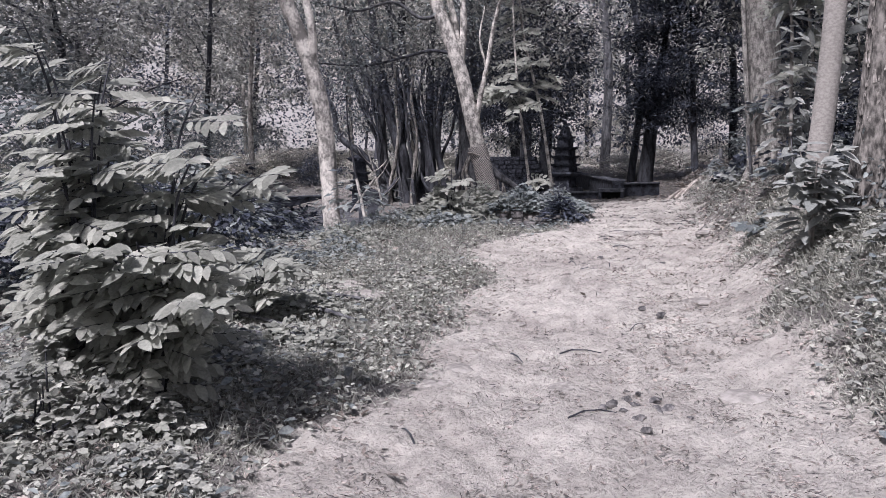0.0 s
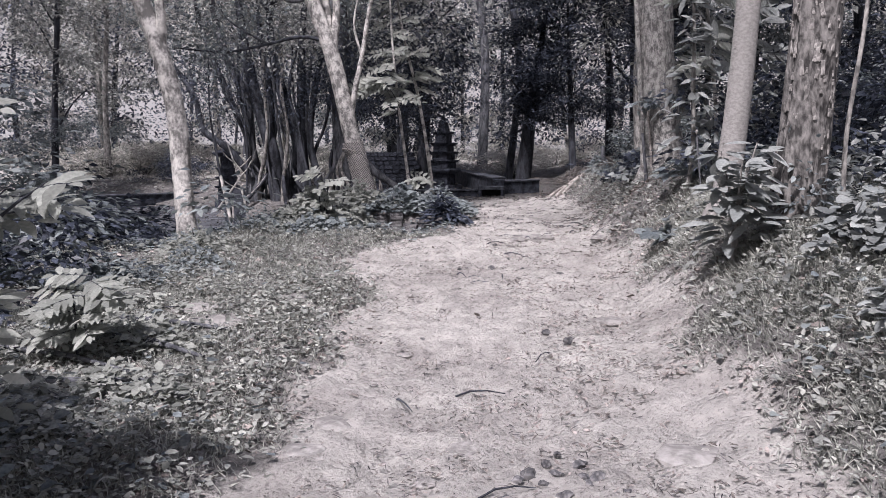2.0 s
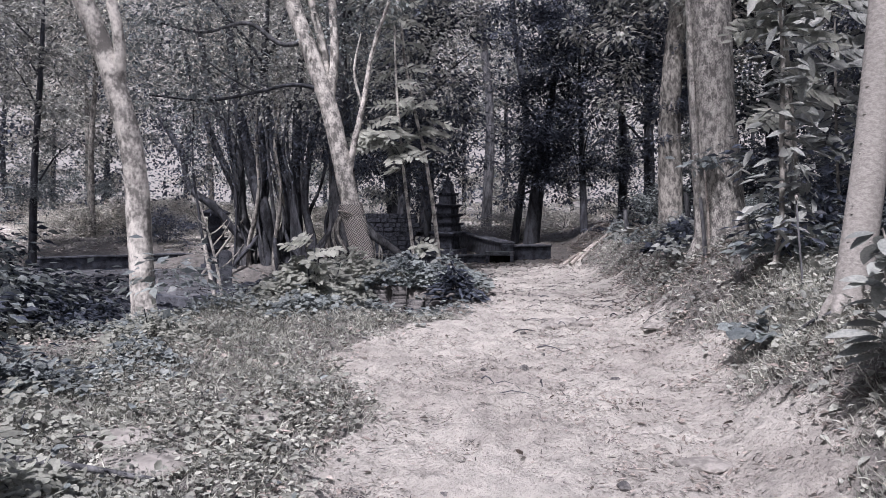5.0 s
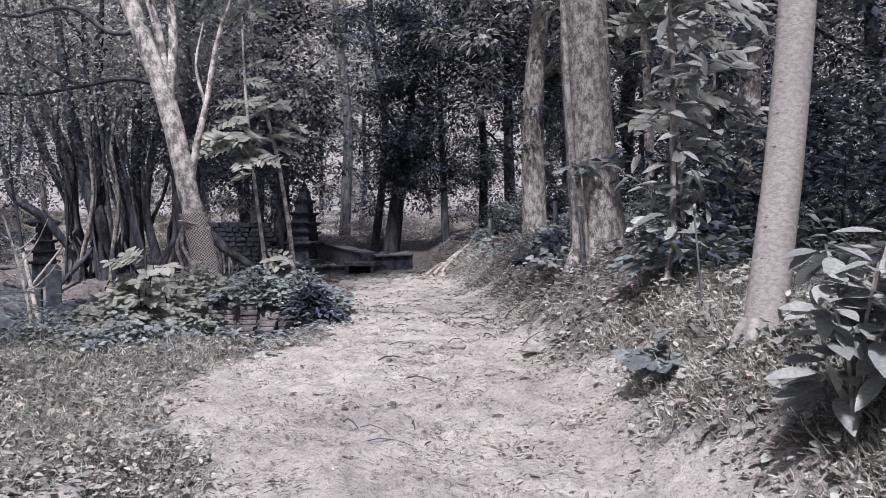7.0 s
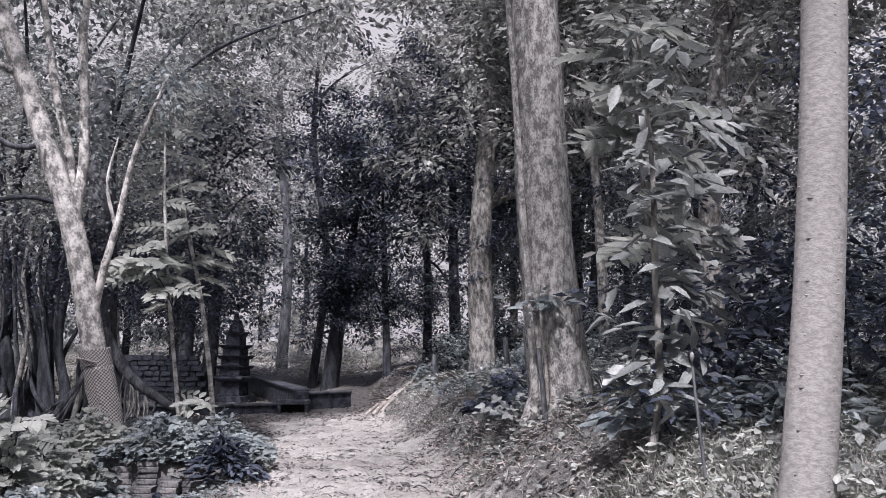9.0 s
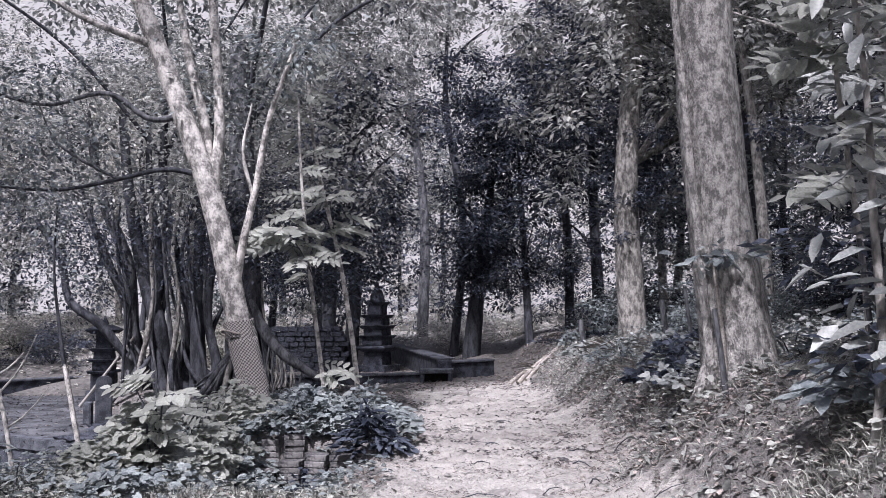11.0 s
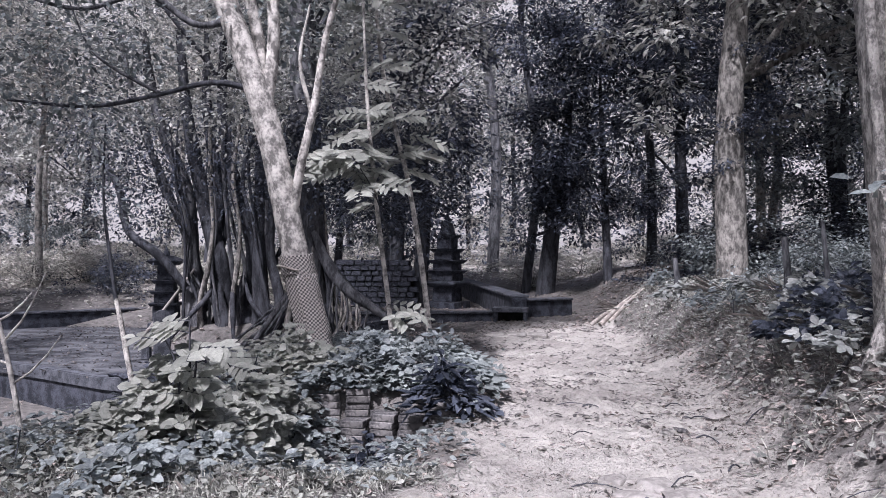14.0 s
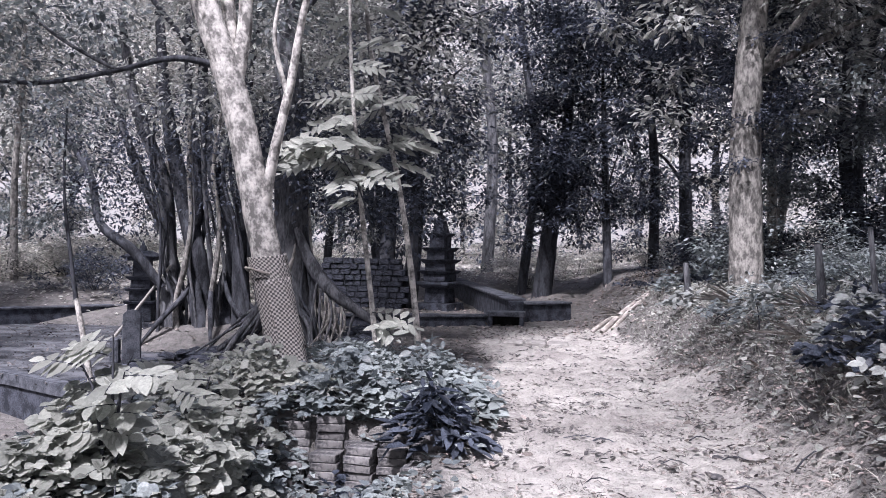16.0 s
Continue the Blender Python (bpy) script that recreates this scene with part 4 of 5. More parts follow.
sapling([(3.5, 12.6, 1.1), (3.4, 12.6, 2.4), (3.3, 12.5, 4.0)], 0.025, "thin sapling with broad drooping leaves on the bank",
        [(3.4, 12.6, 2.4, 7, 0.3), (3.35, 12.5, 3.2, 8, 0.3), (3.3, 12.5, 4.0, 8, 0.2)], BARK_MOSS, 15, (0.24, 0.10), 4, LEAF_GLOSS)

# ---- banyan with hanging roots, and the strangler tree ----
rr = np.random.default_rng(15)
ban = thing("banyan_tree", -8.5, 27.0, 0.0, "dark old banyan with a curtain of hanging roots", "tree")
for k, (x0, x1, x2, r) in enumerate(((-0.62, -1.15, -1.9, 0.16), (-0.22, -0.55, -1.15, 0.19), (0.30, 0.08, -0.25, 0.17), (0.72, 0.62, 0.75, 0.15), (-0.95, -1.7, -2.4, 0.10), (0.05, -0.35, -0.6, 0.11), (1.05, 1.15, 1.5, 0.10))):
    w = rr.normal(size=4) * 0.17
    limb_part("trunk", [(x0 * 1.15, w[0], -0.4), (x0 + w[0], w[1], 0.6), ((x0 + x1) / 2 + w[1], w[2], 1.8), (x1 + w[2], w[3], 3.2), (x2, 0.1, 5.0), (x2 * 1.3, 0.3, 7.4)], [r * 2.1, r * 1.35, r * 1.15, r * 1.05, r * 0.8, r * 0.5], ban, BARK_DARK if k % 4 else BARK_ROOT, 12, 300 + k)
for k in range(13):
    x0, y0 = rr.uniform(-1.1, 1.1), rr.uniform(-0.9, 0.2)
    x1 = x0 - 0.5 + rr.normal() * 0.6
    r = rr.uniform(0.025, 0.075)
    w = rr.normal(size=4) * 0.11
    limb_part("hanging_root", [(x0, y0, -0.35), (x0 + w[0] * 0.6, y0, 0.6), (x0 * 0.75 + x1 * 0.25 + w[1], y0, 1.4), (x0 * 0.5 + x1 * 0.5 + w[2], y0, 2.4), (x1 + w[3], y0, 3.4), (x1 * 1.2, y0 * 0.6, 5.0)],
              [r * 1.6, r, r * 1.2, r * 0.8, r, r * 0.8], ban, (BARK_DARK, BARK_ROOT, BARK_DARK, BARK_ROOT, BARK_MOSS)[k % 5], 7, k)
for k, (dx, dy) in enumerate(((-1.3, -0.6), (-1.2, 0.2), (-1.1, -1.2), (1.5, -0.8), (0.6, -1.3), (1.9, 0.1))):
    limb_part("root", [(dx * 0.25, dy * 0.1, 1.25), (dx * 0.38, dy * 0.35, 0.75), (dx * 0.7, dy * 0.7, 0.2), (dx, dy, -0.35)], [0.015, 0.065, 0.06, 0.03], ban, BARK_DARK, 8, 70 + k)
limb_part("limb", [(-0.9, -0.5, 0.9), (-1.5, -0.7, 1.7), (-2.3, -0.7, 2.3), (-2.6, -0.6, 3.3), (-3.4, -0.4, 4.4)], [0.10, 0.12, 0.10, 0.09, 0.06], ban, BARK_DARK, 10, 330)
limb_part("prop_root", [(-1.9, -0.9, -0.3), (-1.3, -0.6, 0.6), (-0.8, -0.3, 1.4)], [0.04, 0.035, 0.03], ban, BARK_WHITE)
leaf_part("crown", 71, [(x, y, z) for x in (-2.6, -1.4, 0, 1.2, 2.2) for y in (-0.8, 0.8) for z in (5.4, 6.8, 8.2)], (0.6, 0.7, 0.5), 6500, 0.15, ban, LEAF_CROWN)
leaf_part("hanging_foliage", 72, [(-1.6, -0.6, 4.4), (-0.6, -0.7, 4.8), (0.5, -0.7, 4.7), (-2.0, -0.7, 3.6), (1.1, -0.6, 3.9), (-2.6, -0.5, 4.2), (-3.2, 0, 3.4), (1.4, 0, 4.4), (2.0, -0.4, 3.6), (-3.6, -0.4, 4.6), (2.8, 0, 3.0), (-1.2, -0.8, 3.3), (-0.2, -0.8, 3.9), (0.7, -0.8, 3.1), (-1.9, -0.7, 2.7)], (0.45, 0.35, 0.4), 6000, 0.10, ban, LEAF_SHADED)

stg = thing("strangler_tree", -5.5, 24.0, 0.05, "dark strangler fig trunk with webbed buttress roots", "tree")
limb_part("trunk", [(0.05, 0, -0.2), (0.0, 0, 0.8), (-0.05, 0, 1.8), (-0.12, 0, 3.2), (-0.2, 0, 5), (-0.3, 0, 8)], [0.42, 0.34, 0.32, 0.31, 0.28, 0.2], stg, BARK_ROOT, 18, 33)
sg = np.random.default_rng(44)
for k in range(30):
    a = -math.pi / 2 + sg.uniform(-1.7, 1.7)
    right = math.cos(a)
    zs = sg.uniform(1.0, 3.4) if right < 0.2 else sg.uniform(1.4, 2.8)
    reach = sg.uniform(0.5, 1.1) if k % 3 else sg.uniform(1.1, 2.0)
    ca, sa = math.cos(a), math.sin(a) * 0.7
    w = sg.normal(size=4) * 0.06
    r = (0.035 + 0.05 * (k % 4 == 0)) * sg.uniform(0.7, 1.3)
    limb_part("root", [(0.33 * ca, 0.33 * sa, zs), (0.36 * ca + w[0], 0.40 * sa, zs * 0.62), (0.44 * ca + w[1], 0.5 * sa, zs * 0.40), (0.62 * reach * ca + w[2] + 0.1, 0.75 * sa, zs * 0.22), (reach * ca + w[3], reach * sa * 0.9, -0.15)],
              [r * 0.5, r, r * 1.2, r * 1.1, r * 0.7], stg, (BARK_ROOT, BARK_DARK, BARK_MOSS)[k % 3], 7, 80 + k)
limb_part("root", [(0.1, -0.3, 2.2), (0.45, -0.4, 1.5), (0.9, -0.5, 1.0), (1.35, -0.5, 0.7), (1.95, -0.5, 0.3)], [0.06, 0.13, 0.12, 0.09, 0.05], stg, BARK_ROOT, 10, 120)
for k in range(12):
    x0 = sg.uniform(0.55, 1.6)
    z1 = float(np.interp(x0, [0.45, 0.9, 1.35, 1.95], [1.5, 1.0, 0.72, 0.35])) - 0.04
    limb_part("root", [(x0, -0.5, z1), (x0 + sg.normal() * 0.08, -0.6, z1 * 0.5), (x0 + sg.normal() * 0.16, -0.75, -0.15)], [0.02, 0.026, 0.018], stg, (BARK_ROOT, BARK_MOSS)[k % 2], 6, 140 + k)
leaf_part("front_foliage", 79, [(0.2, -0.8, 3.5), (0.7, -0.7, 3.0), (-0.3, -0.7, 4.1), (1.1, -0.6, 3.6), (0.5, -0.8, 4.4), (1.5, -0.4, 2.6), (-0.6, -0.5, 3.4)], (0.36, 0.3, 0.34), 2600, 0.12, stg, LEAF_SHADED)
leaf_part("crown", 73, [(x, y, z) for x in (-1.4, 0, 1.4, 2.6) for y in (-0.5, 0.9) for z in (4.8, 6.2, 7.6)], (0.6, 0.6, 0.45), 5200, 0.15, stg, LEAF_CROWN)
leaf_part("hanging_foliage", 74, [(1.6, -0.2, 3.6), (2.4, 0, 3.0), (0.9, 0.4, 3.9), (3.0, 0.6, 3.8), (1.9, 0.8, 2.4)], (0.4, 0.4, 0.4), 2000, 0.13, stg, LEAF_SHADED)

# High crowns and limbs added above view to shade the court and terrace.
for t, reach in ((ban, [(-5.5, -3.0, 11.0), (-3.0, -1.5, 11.4), (0.5, -2.5, 11.0), (-1.0, 1.5, 11.6), (2.0, 0.8, 11.0), (-4.0, 2.5, 11.2)]),
                 (stg, [(1.5, -2.5, 10.6), (3.4, -1.5, 10.2), (0.5, 0.5, 11.0), (2.6, 2.0, 10.8), (4.6, 1.2, 10.2), (-1.5, 2.5, 11.2), (1.0, 4.2, 11.0), (3.4, 4.6, 10.6)])):
    for k, e in enumerate(reach[::2]):
        limb_part("limb", [(-0.2, 0, 6.0), (e[0] * 0.4, e[1] * 0.4, 8.6), e], [0.07, 0.05, 0.02], t, BARK_DARK, 6, 500 + k)
    leaf_part("upper_crown", 75 + len(reach), reach, (0.9, 0.9, 0.35), 3600, 0.24, t, LEAF_CROWN)


# ---- terrace, low walls and shrines ----
def block(bm, x0, x1, y0, y1, z0, z1, bevel=0.015):
    r = bmesh.ops.create_cube(bm, size=1, matrix=Matrix.Translation(((x0 + x1) / 2, (y0 + y1) / 2, (z0 + z1) / 2)) @ Matrix.Diagonal((x1 - x0, y1 - y0, z1 - z0, 1)))
    if bevel:
        bmesh.ops.bevel(bm, geom=list({e for v in r["verts"] for e in v.link_edges}), offset=bevel, segments=1, affect="EDGES")


def prism(name, outline, z0, z1, material, label="", parent=None, kind="structure", category=""):
    bm = bmesh.new()
    f = bm.faces.new([bm.verts.new((x, y, z0)) for x, y in outline])
    ext = bmesh.ops.extrude_face_region(bm, geom=[f])
    bmesh.ops.translate(bm, verts=[v for v in ext["geom"] if isinstance(v, bmesh.types.BMVert)], vec=(0, 0, z1 - z0))
    bmesh.ops.recalc_face_normals(bm, faces=bm.faces[:])
    bmesh.ops.bevel(bm, geom=[e for e in bm.edges if all(v.co.z > z1 - 1e-4 for v in e.verts)], offset=0.02, segments=2, affect="EDGES")
    me = bpy.data.meshes.new(name)
    bm.to_mesh(me), bm.free()
    me.materials.append(material)
    ob = new(name, me)
    if parent:
        ob.parent = parent
    return tagged(ob, label, category, kind=kind)


EDGE = [(-21, 27.0), (-14, 23.9), (-10.34, 22.16), (-8.6, 21.2), (-7.2, 20.75), (-6.0, 20.7), (-5.3, 21.2)]
prism("terrace", EDGE + [(-5.1, 26.5), (-6.5, 31), (-12, 34), (-16.8, 29.6), (-21, 33)], -1.5, -0.52, STONE_DARK, "dark stone body of the low terrace", category="terrace")
prism("terrace_floor", EDGE + [(-5.1, 26.5), (-6.5, 31), (-12, 34), (-16.8, 29.6), (-21, 33)], -0.52, -0.45, CONCRETE, "worn concrete terrace floor strewn with leaves", category="terrace")
lip = [(x, y - 0.05) for x, y in EDGE] + [(x, y + 0.22) for x, y in EDGE[::-1]]
prism("terrace_kerb", lip, -0.62, -0.40, STONE_GREY, "worn stone kerb along the terrace edge", category="kerb")


def wall_run(name, a, b, thick, z0, z1, label, cap=0.06, material=None):
    """A low wall with a coping from a to b."""
    a, b = Vector(a), Vector(b)
    d = b - a
    t = thing(name, a.x, a.y, 0, label, "wall", kind="structure", rz=math.degrees(math.atan2(d.y, d.x)))
    bm = bmesh.new()
    block(bm, 0, d.length, -thick / 2, thick / 2, z0, z1 - cap, 0.02)
    part("wall_body", bm, material or STONE_DARK, t)
    bm = bmesh.new()
    n = max(1, int(d.length / 1.1))
    for k in range(n):
        block(bm, d.length * k / n + 0.006, d.length * (k + 1) / n - 0.006, -thick / 2 - 0.05, thick / 2 + 0.05, z1 - cap, z1 + 0.008 * (k % 2), 0.015)
    part("coping", bm, STONE_GREY, t)
    return t


wall_run("wall_terrace_back", (-17.2, 28.6), (-12.0, 34.0), 0.3, -0.6, 0.02, "dark low wall at the back of the terrace")
wall_run("wall_court_side", (-1.55, 28.95), (-4.6, 41.0), 0.4, -0.1, 0.72, "dark low wall beside the shrine court")
wall_run("wall_court_front", (-5.6, 27.6), (-2.15, 28.6), 0.3, -0.1, 0.34, "dark low wall in front of the shrine court")
wall_run("wall_court_stub", (-1.75, 29.3), (-0.35, 30.4), 0.45, -0.1, 0.60, "short end of the court wall with a pale coping")
cul = thing("culvert", -1.75, 28.55, 0.02, "dark stone drain opening under the wall corner", "drain")
bm = bmesh.new()
block(bm, -0.42, -0.32, -0.2, 0.25, -0.05, 0.30)
part("jamb", bm, STONE_DARK, cul)
bm = bmesh.new()
block(bm, 0.32, 0.42, -0.2, 0.25, -0.05, 0.30)
part("jamb", bm, STONE_DARK, cul)
bm = bmesh.new()
block(bm, -0.45, 0.45, -0.22, 0.25, 0.30, 0.42)
part("lintel", bm, STONE_GREY, cul)
# Back of the opening, coloured near-black for the shade within.
bm = bmesh.new()
block(bm, -0.32, 0.32, 0.1, 0.25, -0.05, 0.30, 0)
part("recess", bm, RECESS_SHADE, cul)
bm = bmesh.new()
for k in range(4):
    block(bm, -1.95 + k * 0.42, -1.55 + k * 0.42, 24.05 + 0.03 * (k % 2), 24.55, 0.0, 0.20 + 0.01 * (k % 3), 0.03)
me = bpy.data.meshes.new("step")
bm.to_mesh(me), bm.free()
me.materials.append(STONE_PALE)
tagged(new("step", me), "pale worn stone sill across the track", "step", kind="structure")


def tiers(name, x, y, z, profile, label, rz=0, legs=None):
    """A shrine of square stone courses: rows of (part, z0, z1, half width below, half width above)."""
    t = thing(name, x, y, z, label, "shrine", rz=rz)
    for pname, z0, z1, w0, w1 in profile:
        bm = bmesh.new()
        r = bmesh.ops.create_cube(bm, size=1, matrix=Matrix.Translation((0, 0, (z0 + z1) / 2)) @ Matrix.Diagonal((1, 1, z1 - z0, 1)))
        for v in r["verts"]:
            w = w0 if v.co.z < (z0 + z1) / 2 else w1
            v.co.x, v.co.y = math.copysign(w, v.co.x), math.copysign(w, v.co.y)
        bmesh.ops.bevel(bm, geom=bm.edges[:], offset=min(0.015, (z1 - z0) * 0.2), segments=1, affect="EDGES")
        part(pname, bm, STONE_DARK, t)
    return t


sh = tiers("stone_shrine", -11.15, 29.0, -0.47, [
    ("plinth", 0, 0.35, 0.42, 0.40), ("base", 0.35, 0.80, 0.30, 0.30), ("ledge", 0.80, 0.88, 0.36, 0.40), ("body", 0.88, 1.12, 0.27, 0.27), ("ledge", 1.12, 1.20, 0.32, 0.38), ("body", 1.20, 1.40, 0.25, 0.24), ("ledge", 1.40, 1.50, 0.27, 0.36),
    ("niche", 1.50, 1.90, 0.20, 0.20), ("roof", 1.90, 2.02, 0.30, 0.46), ("roof_slope", 2.02, 2.16, 0.44, 0.16), ("finial", 2.16, 2.30, 0.09, 0.06), ("finial_tip", 2.30, 2.42, 0.045, 0.01)],
    "small dark stone shrine with a tiered roof", 12)
tiers("stone_shrine", -4.0, 33.0, 0.0, [
    ("plinth", 0, 0.30, 0.55, 0.52), ("base", 0.30, 0.72, 0.34, 0.32), ("ledge", 0.72, 0.84, 0.36, 0.52), ("ledge", 0.84, 0.92, 0.52, 0.50), ("body", 0.92, 1.14, 0.36, 0.36), ("ledge", 1.14, 1.24, 0.40, 0.48), ("body", 1.24, 1.44, 0.33, 0.33),
    ("ledge", 1.44, 1.56, 0.36, 0.48), ("body", 1.56, 1.78, 0.30, 0.30), ("ledge", 1.78, 1.90, 0.32, 0.44), ("body", 1.90, 2.22, 0.24, 0.24), ("ledge", 2.22, 2.32, 0.27, 0.34), ("crown_stone", 2.32, 2.70, 0.20, 0.12), ("finial", 2.70, 2.98, 0.09, 0.03)],
    "dark tiered stone shrine on a plinth in the court", -20)
pst = thing("stone_slab", -8.65, 23.7, -0.46, "upright grey stone slab with a rounded top on the terrace", "slab", rz=18)
bm = bmesh.new()
out = [(-0.17, 0), (0.17, 0), (0.17, 0.95)] + [(0.17 * math.cos(a), 0.95 + 0.13 * math.sin(a)) for a in np.linspace(0.3, math.pi - 0.3, 7)] + [(-0.17, 0.95)]
f = bm.faces.new([bm.verts.new((x, -0.06, z)) for x, z in out])
ext = bmesh.ops.extrude_face_region(bm, geom=[f])
bmesh.ops.translate(bm, verts=[v for v in ext["geom"] if isinstance(v, bmesh.types.BMVert)], vec=(0, 0.12, 0))
bmesh.ops.recalc_face_normals(bm, faces=bm.faces[:])
bmesh.ops.bevel(bm, geom=bm.edges[:], offset=0.01, segments=1, affect="EDGES")
part("slab_body", bm, STONE_GREY, pst)
small = thing("stone_slab", -9.1, 23.9, -0.46, "small low grey stone beside the upright slab", "slab", rz=-10)
bm = bmesh.new()
block(bm, -0.1, 0.1, -0.07, 0.07, 0, 0.5, 0.03)
part("slab_body", bm, STONE_GREY, small)


def lump(seed, rx, ry, rz, rough=0.18):
    bm = bmesh.new()
    bmesh.ops.create_icosphere(bm, subdivisions=2, radius=1)
    for v in bm.verts:
        k = 1 + rough * noise.noise(v.co * 1.7 + Vector((seed * 3.1, 0, 0))) * 2
        v.co = Vector((v.co.x * rx, v.co.y * ry, max(v.co.z, -0.45) * rz)) * k
    me = bpy.data.meshes.new("stone")
    bm.to_mesh(me), bm.free()
    return me


# dry-stone wall at the back of the court
dsw = thing("dry_stone_wall", -6.4, 33.2, 0.05, "dark dry-stone wall of rough blocks", "wall")
srng = np.random.default_rng(8)
block_me = []
for k in range(4):
    bm = bmesh.new()
    block(bm, -0.5, 0.5, -0.5, 0.5, -0.5, 0.5, 0.09)
    for v in bm.verts:
        v.co += Vector(srng.normal(size=3) * 0.03)
    me = bpy.data.meshes.new("block")
    bm.to_mesh(me), bm.free()
    # The dark stone colour here also stands for the trees' shade on the court.
    me.materials.append(STONE_DARK)
    block_me.append(me)
for row in range(9):
    x = -1.2 + srng.uniform(-0.1, 0.1)
    while x < 1.2:
        w = srng.uniform(0.2, 0.38)
        child("block", block_me[int(srng.integers(0, 4))], dsw, m=Matrix.Translation((x + w / 2, srng.uniform(-0.03, 0.03), 0.09 + row * 0.165)) @ Matrix.Diagonal((w * 0.97, 0.35, 0.16, 1)))
        x += w
# flat stones and roots heaped between the banyan and the terrace
hrng = np.random.default_rng(18)
flat = lump(3, 0.32, 0.22, 0.07, 0.25)
flat.materials.append(STONE_DARK)
for k in range(150):
    x, y = hrng.uniform(-8.4, -3.9), hrng.uniform(21.2, 25.8)
    ob = thing("flat_stone", x, y, (-0.42 if x < -5.2 else float(gz(x, y)) + 0.02) + 0.13 * max(0, (y - 22) / 3) * hrng.uniform(0.6, 1.3), "dark flat stone heaped among the roots", "stone", "heaped flat stones")
    child("stone_body", flat, ob, m=pose(0, 0, 0, hrng.uniform(-14, 14), hrng.uniform(-14, 14), hrng.uniform(0, 360)) @ Matrix.Scale(hrng.uniform(0.6, 1.3), 4))
log = thing("fallen_branch", -6.0, 22.2, -0.35, "short fallen grey branch on the heaped stones", "branch")
limb_part("branch_body", [(-0.5, -0.3, 0.05), (0, 0, 0.3), (0.5, 0.3, 0.62)], [0.11, 0.10, 0.08], log, BARK_ROOT)

# ---- bricks stacked by the track ----
stack = thing("brick_stack", -2.2, 14.5, float(gz(-2.1, 14.3)) - 0.14, "overgrown stack of old bricks beside the track", "bricks")
bm = bmesh.new()
block(bm, -0.115, 0.115, -0.055, 0.055, -0.032, 0.032, 0.006)
brick_me = bpy.data.meshes.new("brick")
bm.to_mesh(brick_me), bm.free()
brick_me.materials.append(BRICK)
krng = np.random.default_rng(23)
for row, (dy, lo, hi, keep) in enumerate(((0.42, 8, 11, 1.0), (0.16, 5, 10, 0.9), (-0.10, 3, 8, 0.75), (-0.34, 2, 5, 0.6))):
    for col in range(6):
        if krng.random() > keep:
            continue
        cx, cy, turn = -0.60 + col * 0.268 + krng.normal() * 0.015, dy + krng.uniform(-0.06, 0.06), krng.normal() * 3.5
        for r in range(int(krng.integers(lo, hi + 1))):
            for j in range(2):
                child("brick", brick_me, stack, m=pose(cx + krng.normal() * 0.007, cy + j * 0.116 + krng.normal() * 0.007, 0.033 + r * 0.0675, 0, 0, turn + krng.normal() * 1.6))
for k in range(7):
    child("brick", brick_me, stack, m=pose(-0.95 + krng.normal() * 0.12, 0.0 + krng.normal() * 0.2, 0.033 + 0.0675 * (k % 4), 0, 0, krng.uniform(-25, 25)))

# ---- stones in the track ----
stone_me = [lump(k, 0.16, 0.12, 0.07) for k in range(5)]
for me in stone_me:
    me.materials.append(STONE_PALE)
trng = np.random.default_rng(31)
STONES = [(0.18, 12.05, 0.9), (0.45, 12.15, 0.75), (0.55, 12.75, 0.8), (0.05, 12.6, 0.7), (-0.66, 4.1, 1.3), (-0.60, 4.6, 1.2), (1.45, 4.4, 1.5), (0.2, 4.3, 1.0), (0.31, 12.4, 0.9), (0.09, 11.86, 0.8), (1.12, 14.9, 1.3), (-0.9, 16.1, 0.9), (0.58, 20.6, 0.9), (1.25, 11.3, 1.2), (1.15, 7.4, 1.2), (-2.2, 6.6, 2.2), (-2.6, 7.0, 1.8), (-1.9, 7.7, 1.5), (-2.9, 6.1, 1.6), (-1.5, 9.6, 1.0), (-1.9, 8.9, 1.3)]
STONES += [(trng.uniform(-0.6, 1.0), trng.uniform(3, 22), trng.uniform(0.2, 0.5)) for _ in range(60)]
for k, (x, y, s) in enumerate(STONES):
    ob = thing("stone", x, y, float(gz(x, y)) - 0.005, "pale stone half sunk in the trodden earth" if s > 0.6 else "small pale stone lying on the track", "stone", "stones in the track")
    child("stone_body", stone_me[k % 5], ob, m=pose(0, 0, 0, 0, 0, trng.uniform(0, 360)) @ Matrix.Scale(s * (1.3 if 0.6 < s < 1 else 1), 4) @ Matrix.Diagonal((1, 1, 0.75 if 0.6 < s < 1 else 0.5, 1)))


# ---- sticks, stumps and dry stalks on the bank ----
def stick(x0, y0, x1, y1, r, label="dry fallen stick on the leaf litter", up=0.04, up2=None, bark=None):
    z0, z1 = float(gz(x0, y0)) + up, float(gz(x1, y1)) + (up if up2 is None else up2)
    t = thing("stick", x0, y0, z0, label, "stick", "fallen sticks")
    d = np.array([x1 - x0, y1 - y0, z1 - z0])
    limb_part("stick_body", [(0, 0, 0), tuple(d * 0.4 + [0, 0, 0.04]), tuple(d)], [r, r * 0.9, r * 0.5], t, bark or TWIG, 6)


